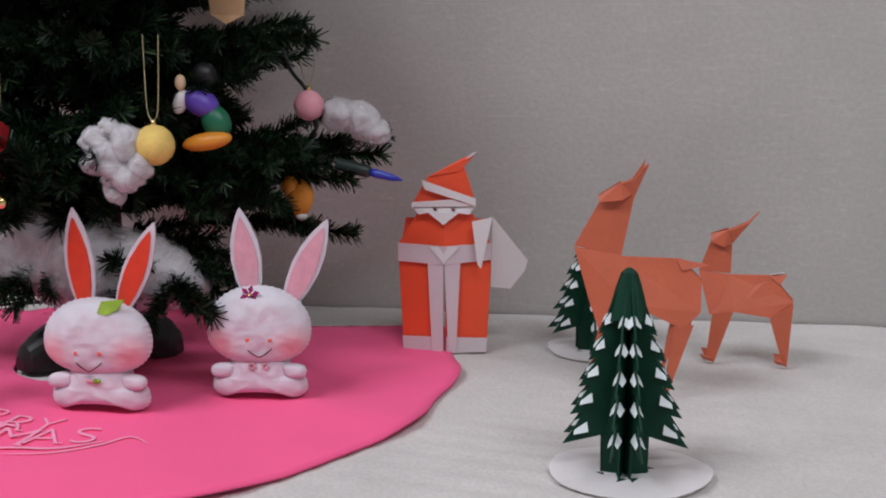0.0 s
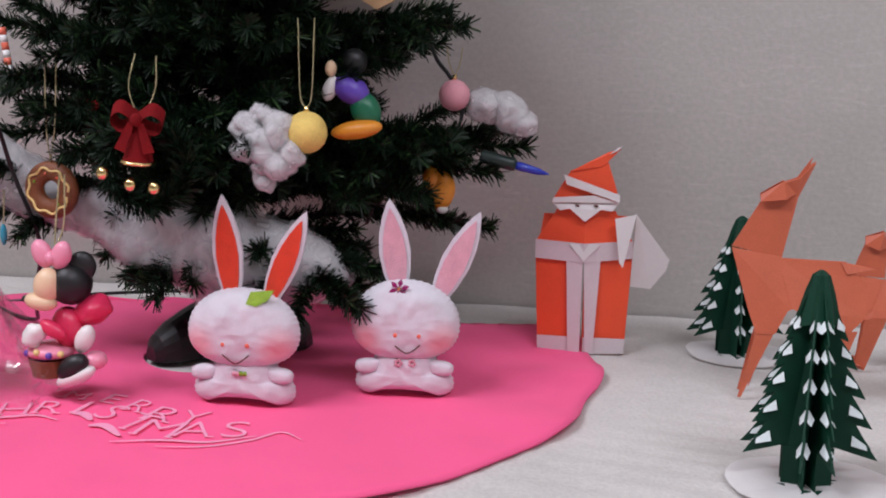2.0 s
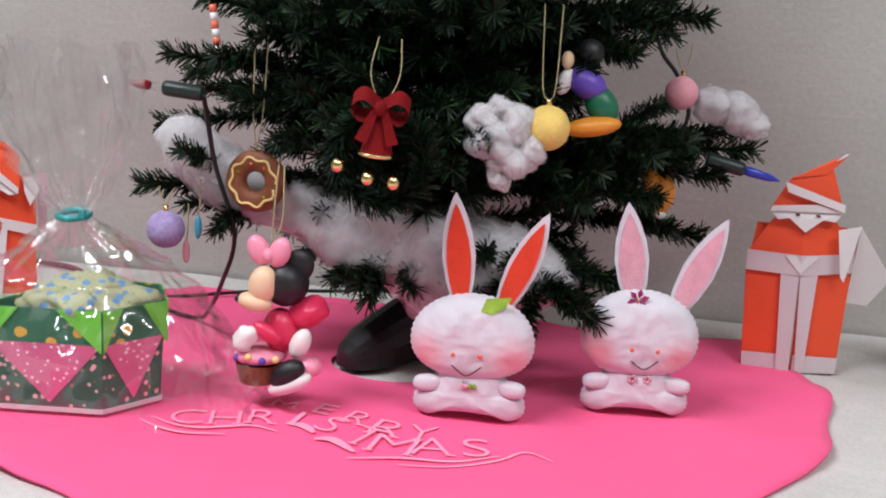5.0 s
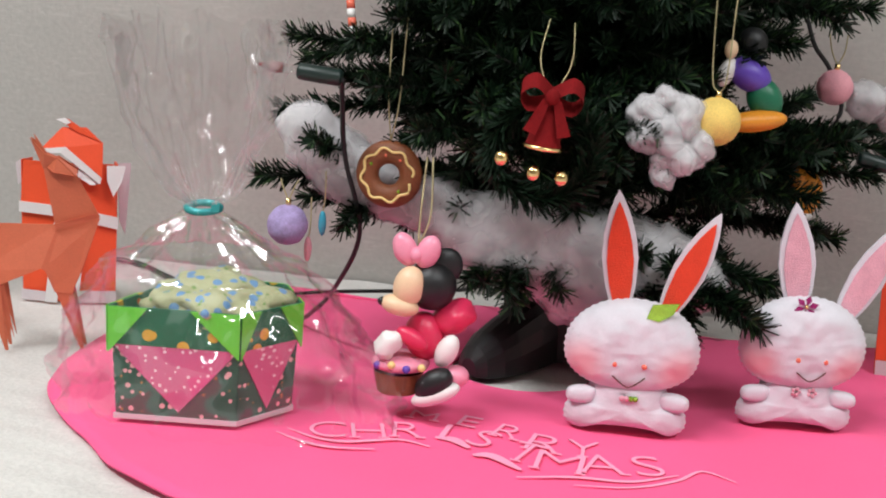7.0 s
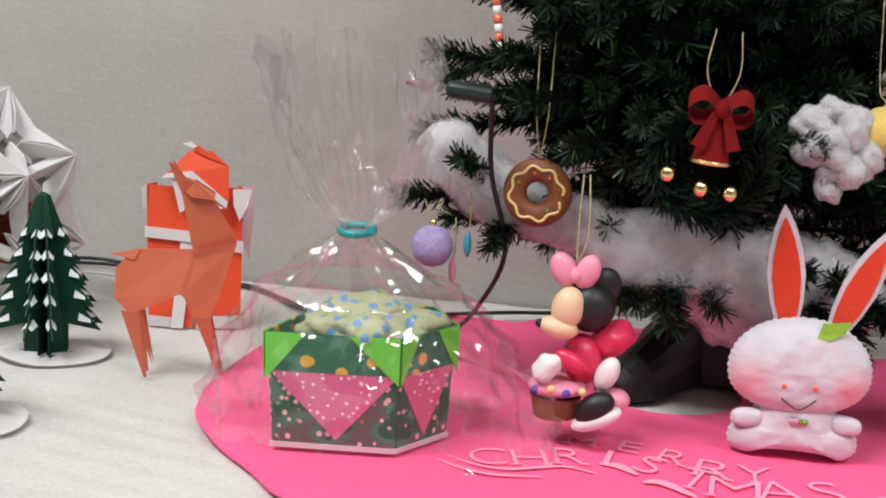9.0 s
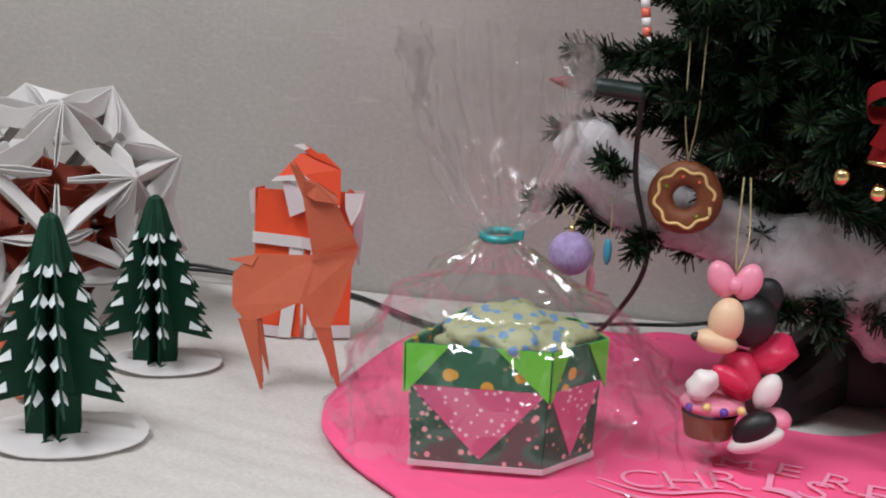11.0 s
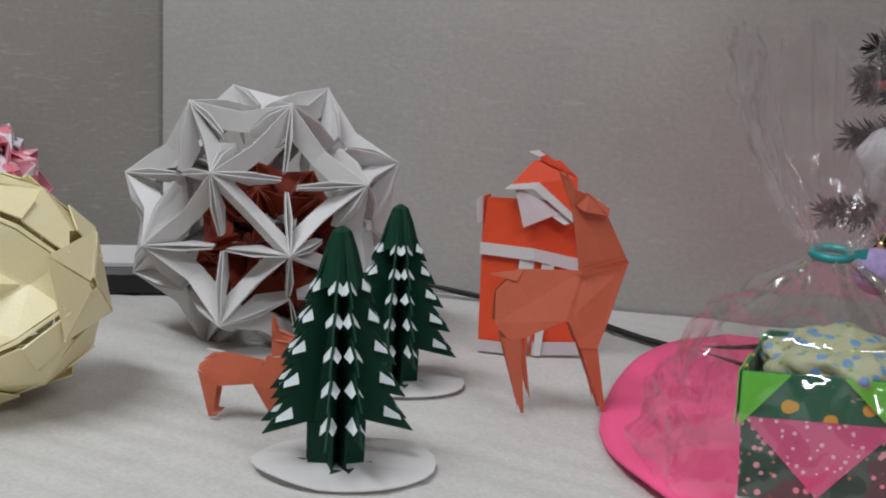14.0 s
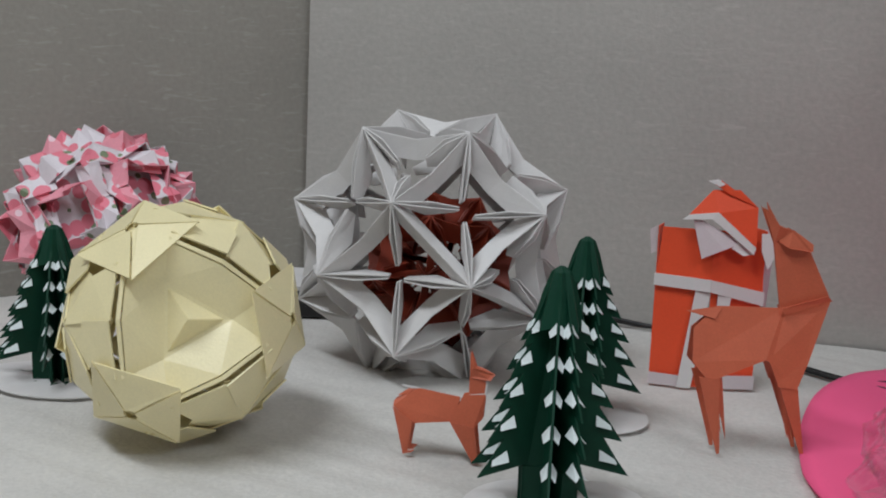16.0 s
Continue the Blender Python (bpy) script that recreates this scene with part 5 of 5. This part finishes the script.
# branches that can be told apart
for z, tip, tw in [(0.115, (-0.058, 0.800, 0.145), 5), (0.120, (-0.095, 0.775, 0.140), 4), (0.110, (-0.075, 0.785, 0.130), 4), (0.125, (-0.088, 0.805, 0.152), 3), (0.110, (-0.125, 0.755, 0.132), 4), (0.095, (-0.385, 0.705, 0.100), 3), (0.100, (-0.360, 0.700, 0.092), 2), (0.085, (-0.258, 0.690, 0.076), 2), (0.085, (-0.281, 0.690, 0.066), 2), (0.080, (-0.150, 0.688, 0.066), 4), (0.100, (-0.110, 0.745, 0.120), 3), (0.110, (-0.150, 0.735, 0.115), 3), (0.085, (-0.084, 0.825, 0.085), 2), (0.080, (-0.136, 0.688, 0.058), 4), (0.082, (-0.142, 0.684, 0.063), 3),
                   (0.085, (-0.268, 0.676, 0.066), 4), (0.082, (-0.262, 0.678, 0.060), 3), (0.095, (-0.412, 0.700, 0.110), 3), (0.150, (-0.398, 0.705, 0.188), 4), (0.170, (-0.372, 0.695, 0.222), 4),
                   (0.140, (-0.404, 0.712, 0.146), 2), (0.140, (-0.345, 0.680, 0.165), 4), (0.130, (-0.316, 0.672, 0.145), 4), (0.150, (-0.255, 0.655, 0.155), 5), (0.140, (-0.283, 0.655, 0.160), 3),
                   (0.140, (-0.226, 0.655, 0.148), 3), (0.140, (-0.252, 0.655, 0.132), 4), (0.140, (-0.215, 0.665, 0.137), 3), (0.140, (-0.290, 0.670, 0.138), 3), (0.200, (-0.092, 0.765, 0.222), 4), (0.190, (-0.130, 0.745, 0.200), 4), (0.185, (-0.165, 0.715, 0.215), 4),
                   (0.190, (-0.200, 0.680, 0.220), 4), (0.190, (-0.255, 0.670, 0.225), 4), (0.190, (-0.310, 0.680, 0.215), 4), (0.180, (-0.340, 0.690, 0.200), 3), (0.150, (-0.190, 0.690, 0.180), 3), (0.155, (-0.170, 0.730, 0.170), 3)]:
    branch(hub(z), tip, tw)
# the rest of the whorls, round the back and above
for z, r, n, off in ((0.105, 0.130, 6, 0.1), (0.160, 0.130, 7, 0.5), (0.215, 0.120, 9, 0.2), (0.250, 0.150, 11, 0.0), (0.290, 0.140, 11, 0.3), (0.335, 0.120, 10, 0.1), (0.385, 0.100, 9, 0.4), (0.430, 0.080, 8, 0.0), (0.480, 0.060, 7, 0.3), (0.530, 0.035, 6, 0.0)):
    for k in range(n):
        a = 2 * math.pi * (k + off) / n + NR.normal() * 0.12
        if z < 0.2 and math.sin(a) < 0.25:
            continue
        rr = r * (0.85 + 0.3 * NR.rand())
        branch(hub(z), (TX + rr * math.cos(a), min(TY + rr * math.sin(a), 0.90), z + 0.025 + 0.03 * NR.rand()), 4, 0.0112, 5600)
# short dense inner shoots
for k in range(58):
    a, z = NR.rand() * 6.283, 0.11 + 0.20 * NR.rand()
    branch(hub(z), (TX + 0.094 * math.cos(a), TY + 0.094 * math.sin(a), z + 0.02 * NR.normal()), 3, 0.014, 5000)


# ---- cotton wool ----
def cotton(name, label, lumps):
    b = Build()
    for x, y, z, r in lumps:
        turn = (NR.rand() * 90, NR.rand() * 90, 0)
        for grow, mat in ((0.90, "cotton"), (0.96, "veil_thick"), (1.02, "veil")):
            b.ball((x, y, z), (r * 1.15 * grow, r * grow, r * 0.92 * grow), mat, turn, 36, 24, 0.32, 1.0 / r)
    return tagged(b.make(name), label, "cotton wool")


cotton("cotton_tuft", "white cotton wool lump pulled over a branch beside a yellow ball", [(-0.196, 0.684, 0.153, 0.0125), (-0.204, 0.684, 0.163, 0.009), (-0.186, 0.686, 0.162, 0.011), (-0.187, 0.683, 0.142, 0.0105), (-0.195, 0.685, 0.170, 0.007), (-0.203, 0.682, 0.150, 0.008), (-0.178, 0.684, 0.149, 0.008), (-0.193, 0.684, 0.134, 0.007)])
cotton("cotton_tuft", "white cotton wool puff at a branch tip by the wall", [(-0.082, 0.792, 0.171, 0.012), (-0.068, 0.792, 0.167, 0.012), (-0.060, 0.792, 0.161, 0.009)])
def fleece(name, label, line):
    """A long soft roll of cotton wool; each point of the line gives x, y, z and the half height there."""
    path = curve([q[:3] for q in line], 8)
    size = [q[0] for q in curve([(q[3], 0, 0) for q in line], 8)]
    seg, b = 40, Build()
    for grow, mat in ((0.88, "cotton"), (0.95, "veil_thick"), (1.03, "veil")):
        vv = []
        for i, (p, r) in enumerate(zip(path, size)):
            d = (path[min(i + 1, len(path) - 1)] - path[max(i - 1, 0)]).normalized()
            side = d.cross(Vector((0, 0, 1))).normalized()
            up = side.cross(d)
            taper = min(1.0, math.sqrt((i + 0.15) / 7), math.sqrt((len(path) - i - 0.85) / 7))
            for j in range(seg):
                a = 2 * math.pi * j / seg
                o = side * math.cos(a) * 0.75 + up * math.sin(a)
                puff = 1 + 0.30 * noise.fractal((p + o * r) * 28, 1, 2, 3) + 0.10 * noise.noise((p + o * r) * 130)
                vv.append(p + o * r * grow * taper * puff)
        b.add(vv, [(i * seg + j, i * seg + (j + 1) % seg, (i + 1) * seg + (j + 1) % seg, (i + 1) * seg + j) for i in range(len(path) - 1) for j in range(seg)] + [tuple(reversed(range(seg))), tuple(range((len(path) - 1) * seg, len(path) * seg))], mat, True)
    return tagged(b.make(name), label, "cotton wool")


fleece("cotton_drape", "long white cotton wool drape lying across the lower branches",
       [(-0.402, 0.698, 0.141, 0.010), (-0.388, 0.702, 0.137, 0.018), (-0.368, 0.708, 0.122, 0.019), (-0.345, 0.712, 0.108, 0.017), (-0.315, 0.712, 0.099, 0.018), (-0.285, 0.710, 0.090, 0.022), (-0.255, 0.708, 0.084, 0.028), (-0.225, 0.708, 0.080, 0.031), (-0.198, 0.711, 0.078, 0.028), (-0.172, 0.717, 0.073, 0.022), (-0.150, 0.724, 0.068, 0.013)])


# ---- hanging decorations ----
def cord(name_parent, pts):
    b = Build()
    b.tube(curve(pts, 5), 0.00042, "gold_cord", 6)
    return b.make("cord", name_parent, "thin gold cord")


def sugar_ball(label, x, y, z, r, mat, top):
    t = thing("ball_ornament", label, "ornament", pose(x, y, z), "tree ornaments")
    Build().ball((0, 0, 0), r, mat, seg=36, rings=22, rough=0.03, freq=500).make("ball", t)
    Build().tube([(0, 0, r * 0.95), (0, 0, r + 0.003)], 0.0016, "gold", 8).make("cap", t, "gold cap")
    if top:
        cord(t, [(0, 0, r + 0.002), (-0.004, 0.001, r + 0.01), (-0.006, 0.004, top)])
        cord(t, [(0, 0, r + 0.002), (0.003, 0.001, r + 0.01), (0.004, 0.004, top)])
    return t


sugar_ball("frosted yellow ball hung from a branch by gold cord", -0.170, 0.692, 0.1605, 0.0122, "yellow_ball", 0.065)
sugar_ball("frosted violet ball hung below a branch on gold cord", -0.388, 0.684, 0.0875, 0.0110, "violet_ball", 0.024)
sugar_ball("frosted pink ball lying on a branch near the wall", -0.103, 0.785, 0.1780, 0.0100, "pink_ball", 0.03)

t = thing("ring_ornament", "brown biscuit ring with cream icing hung on gold cord", "ornament", pose(-0.335, 0.690, 0.119), "tree ornaments")
b, n = Build(), 40
vv = []
for i in range(n):
    a = 2 * math.pi * i / n
    for k in range(14):
        q = 2 * math.pi * k / 14
        r = 0.0118 + 0.0062 * math.cos(q)
        vv.append((r * math.cos(a), 0.0045 * math.sin(q), r * math.sin(a)))
b.add(vv, [(i * 14 + k, i * 14 + (k + 1) % 14, ((i + 1) % n) * 14 + (k + 1) % 14, ((i + 1) % n) * 14 + k) for i in range(n) for k in range(14)], "dough", True)
b.make("ring", t)
b = Build()
b.tube([((0.0135 + 0.0010 * math.sin(8 * a)) * math.cos(a), -0.0046, (0.0135 + 0.0010 * math.sin(8 * a)) * math.sin(a)) for a in (2 * math.pi * k / 96 for k in range(93))], 0.0008, "icing", 6)
b.make("icing_line", t)
for a, mat in ((0.9, "bead"), (2.6, "bead_green"), (-0.9, "bead_green"), (1.7, "bead")):
    Build().ball((0.0105 * math.cos(a), -0.0046, 0.0105 * math.sin(a)), 0.0009, mat, seg=8, rings=5).make("sugar_bead", t)
for dx in (-0.003, 0.003):
    cord(t, [(0, 0, 0.0178), (dx, 0.002, 0.04), (dx * 1.3, 0.006, 0.082)])

t = thing("bell_ornament", "red velvet bell with bow and three gold balls", "ornament", pose(-0.250, 0.640, 0.146, 0, 5, 10) @ Matrix.Diagonal((0.86, 0.86, 0.95, 1)), "tree ornaments")
b = Build()
prof = [(0.0, 0.0102), (0.003, 0.0092), (0.009, 0.0080), (0.016, 0.0072), (0.021, 0.0060), (0.024, 0.0025)]
b.add([(r * math.cos(a), r * math.sin(a), z) for z, r in prof for a in (2 * math.pi * k / 24 for k in range(24))], [(i * 24 + k, i * 24 + (k + 1) % 24, (i + 1) * 24 + (k + 1) % 24, (i + 1) * 24 + k) for i in range(5) for k in range(24)], "velvet", True)
b.make("bell", t)
Build().tube([(0.0104 * math.cos(a), 0.0104 * math.sin(a), 0.0) for a in (2 * math.pi * k / 24 for k in range(25))], 0.0012, "gold", 8, False).make("rim", t, "gold rim")
for s in (-1, 1):
    b = Build()
    loop = curve([(0, -0.006, 0.026), (s * 0.010, -0.010, 0.032), (s * 0.017, -0.006, 0.027), (s * 0.012, -0.003, 0.020), (0, -0.006, 0.023)], 5)
    b.add([q + Vector((0, e, f)) for q in loop for e, f in ((-0.002, -0.003), (0.003, 0.004))], [(2 * i, 2 * i + 1, 2 * i + 3, 2 * i + 2) for i in range(len(loop) - 1)], "velvet", True)
    b.sheet([(0, -0.0085, 0.026), (s * 0.005, -0.009, 0.024), (s * 0.013, -0.0090, 0.008), (s * 0.006, -0.0095, 0.006)], "velvet", 0.0008)
    b.make("bow", t)
Build().ball((0, -0.009, 0.0255), (0.004, 0.003, 0.004), "velvet", seg=14, rings=8).make("knot", t)
for x, z in ((-0.0215, -0.008), (-0.003, -0.013), (0.0125, -0.0135)):
    Build().ball((x, -0.004, z), 0.0040, "gold", seg=20, rings=12).make("small_ball", t)
for dx in (-0.009, 0.008):
    cord(t, [(0, 0, 0.024), (dx, 0.002, 0.042), (dx * 0.8, 0.006, 0.062)])

b = Build()
for k in range(40):
    a = 2 * math.pi * k / 40
    needles(b, [Vector((-0.251 + 0.024 * math.cos(a), 0.652, 0.142 + 0.022 * math.sin(a))), Vector((-0.251 + 0.024 * math.cos(a + 0.2), 0.652, 0.142 + 0.022 * math.sin(a + 0.2)))], 0.012, 9000)
tagged(b.make("small_wreath"), "small dark green needle wreath behind the red bell", "wreath")

# a plain toy on the branch, and other pieces
b = Build()
b.ball((-0.154, 0.727, 0.1835), (0.0120, 0.0090, 0.0085), "violet", (0, 28, 0))
b.ball((-0.145, 0.728, 0.1715), (0.0090, 0.0080, 0.0115), "green", (0, -28, 0))
b.ball((-0.149, 0.722, 0.1600), (0.0165, 0.0080, 0.0056), "orange", (0, -10, 0))
b.ball((-0.166, 0.724, 0.184), (0.0045, 0.0050, 0.0080), "white_plastic", (0, 20, 0), 16, 10, 0.1, 150)
b.ball((-0.154, 0.734, 0.200), (0.0080, 0.0075, 0.0080), "black")
b.ball((-0.165, 0.722, 0.196), (0.0035, 0.0035, 0.0050), "skin")
tagged(b.make("branch_toy"), "plain violet and green plastic toy perched on a branch", "toy")
b = Build()
b.ball((-0.112, 0.786, 0.116), (0.0100, 0.0070, 0.0140), "orange", (0, 8, 0), 20, 12, 0.05)
b.ball((-0.117, 0.784, 0.124), (0.0060, 0.0060, 0.0080), "orange", (0, 0, 0))
b.ball((-0.110, 0.785, 0.1035), (0.0040, 0.0040, 0.0030), "white_plastic")
tagged(b.make("small_ornament"), "small plain orange plastic ornament under a branch", "ornament")
b = Build()
b.sheet([(-0.160, 0.757, 0.270), (-0.157, 0.757, 0.237), (-0.146, 0.755, 0.231), (-0.136, 0.757, 0.236), (-0.133, 0.757, 0.270)], "tan", 0.004)
tagged(b.make("card_ornament"), "tan card ornament hanging among upper branches", "ornament")
t = thing("stick_ornament", "small red and white striped stick among the needles", "ornament", pose(-0.358, 0.688, 0.190), "tree ornaments")
for k in range(6):
    Build().tube([(-0.0006 * k, 0, 0.0045 * k), (-0.0006 * (k + 1), 0, 0.0045 * (k + 1))], 0.0022, "white_plastic" if k % 2 == 0 else "bead", 10).make("stripe", t)
for x, z, mat, lab in ((-0.378, 0.074, "pink_ball", "small pink drop bead hung below a branch"), (-0.3705, 0.089, "blue_drop", "small blue drop bead hung below a branch")):
    t = thing("drop_ornament", lab, "ornament", pose(x, 0.690, z), "tree ornaments")
    Build().ball((0, 0, 0), (0.0022, 0.0022, 0.0070), mat, seg=12, rings=8).make("bead", t)
    cord(t, [(0, 0, 0.006), (0.001, 0, 0.014), (0, 0.003, 0.028)])
t = thing("berry_ornament", "dull red ornament deep among the dark needles", "ornament", pose(-0.306, 0.690, 0.172), "tree ornaments")
Build().ball((0, 0, 0), (0.0055, 0.004, 0.0035), "velvet", rough=0.2, freq=200).make("body", t)


def light_bulb(label, tip, back, mat):
    tip, back = Vector(tip), Vector(back)
    t = thing("fairy_light", label, "fairy light", pose(*back), "fairy lights")
    d = tip - back
    Build().tube([d * 0.0, d * 0.03, d * 0.45, d * 0.50, d * 0.52], [0.0036, 0.0044, 0.0044, 0.0042, 0.0032], "socket", 14).make("socket", t, "dark green socket")
    if mat == "red_glass":
        Build().tube([d * 0.50, d * 0.72], 0.0024, "clear", 12).make("glass", t, "clear glass neck")
        Build().tube([d * 0.70, d * 0.76, d * 0.86, d * 0.95, d * 1.0], [0.0024, 0.0029, 0.0027, 0.0012, 0.0004], mat, 12).make("bulb", t)
    else:
        Build().tube([d * 0.50, d * 0.60, d * 0.84, d * 0.95, d * 1.0], [0.0026, 0.0030, 0.0024, 0.0011, 0.0004], mat, 12).make("bulb", t)
    return t


light_bulb("fairy light with a red bulb in a green socket", (-0.4000, 0.662, 0.1730), (-0.3560, 0.664, 0.1690), "red_glass")
light_bulb("fairy light with a blue bulb in a green socket", (-0.0410, 0.790, 0.1290), (-0.0850, 0.784, 0.1400), "blue_glass")


def cable(label, pts, r=0.0014):
    b = Build()
    b.tube(curve(pts, 8), r, "black", 8)
    return tagged(b.make("cable"), label, "cable", "black cables")


cable("black fairy light cable hanging from a branch to the table", [(-0.356, 0.664, 0.169), (-0.358, 0.674, 0.155), (-0.359, 0.688, 0.126), (-0.352, 0.700, 0.084), (-0.370, 0.722, 0.047), (-0.392, 0.755, 0.022), (-0.412, 0.784, 0.0065), (-0.436, 0.795, 0.0050), (-0.470, 0.822, 0.0030), (-0.510, 0.848, 0.0020), (-0.545, 0.876, 0.0022), (-0.585, 0.905, 0.0020), (-0.640, 0.906, 0.0030), (-0.700, 0.902, 0.0120), (-0.760, 0.900, 0.0080), (-0.840, 0.850, 0.0090)])
cable("black cable lying on the cloth behind the gift box", [(-0.290, 0.850, 0.030), (-0.335, 0.895, 0.008), (-0.378, 0.888, 0.0050), (-0.418, 0.865, 0.0052), (-0.455, 0.840, 0.0040), (-0.489, 0.835, 0.0018), (-0.525, 0.855, 0.0018), (-0.570, 0.895, 0.0018), (-0.620, 0.900, 0.004), (-0.680, 0.896, 0.010), (-0.750, 0.890, 0.008), (-0.845, 0.835, 0.009)])
cable("black cable arching between two branches near the wall", [(-0.122, 0.790, 0.215), (-0.116, 0.790, 0.200), (-0.106, 0.790, 0.187), (-0.098, 0.785, 0.165), (-0.110, 0.790, 0.140)], 0.0013)
cable("black cable looping below a branch", [(-0.120, 0.790, 0.128), (-0.140, 0.790, 0.121), (-0.155, 0.790, 0.108), (-0.163, 0.790, 0.090)], 0.0013)

t = thing("adapter", "black power adapter on the cloth by the wall corner", "adapter", pose(-0.868, 0.835, 0.0, 0, 0, 25))
b = Build()
bm_x, bm_y, bm_z = 0.040, 0.026, 0.017
prof = [(-0.5, 0.0), (0.5, 0.0), (0.5, 0.75), (0.44, 1.0), (-0.44, 1.0), (-0.5, 0.75)]
b.add([(s * bm_x, y * bm_y * 2, z * bm_z) for s in (-1, 1) for y, z in prof], [tuple(reversed(range(6))), tuple(range(6, 12))] + [(k, (k + 1) % 6, 6 + (k + 1) % 6, 6 + k) for k in range(6)], "black")
b.make("case", t)
b = Build()
b.sheet([(-0.038, -0.02, 0.0185), (0.02, -0.02, 0.0185), (0.024, 0.03, 0.0215), (-0.040, 0.03, 0.0215)], "white_paper", 0.003)
b.make("paper_slip", t, "white paper lying on top")
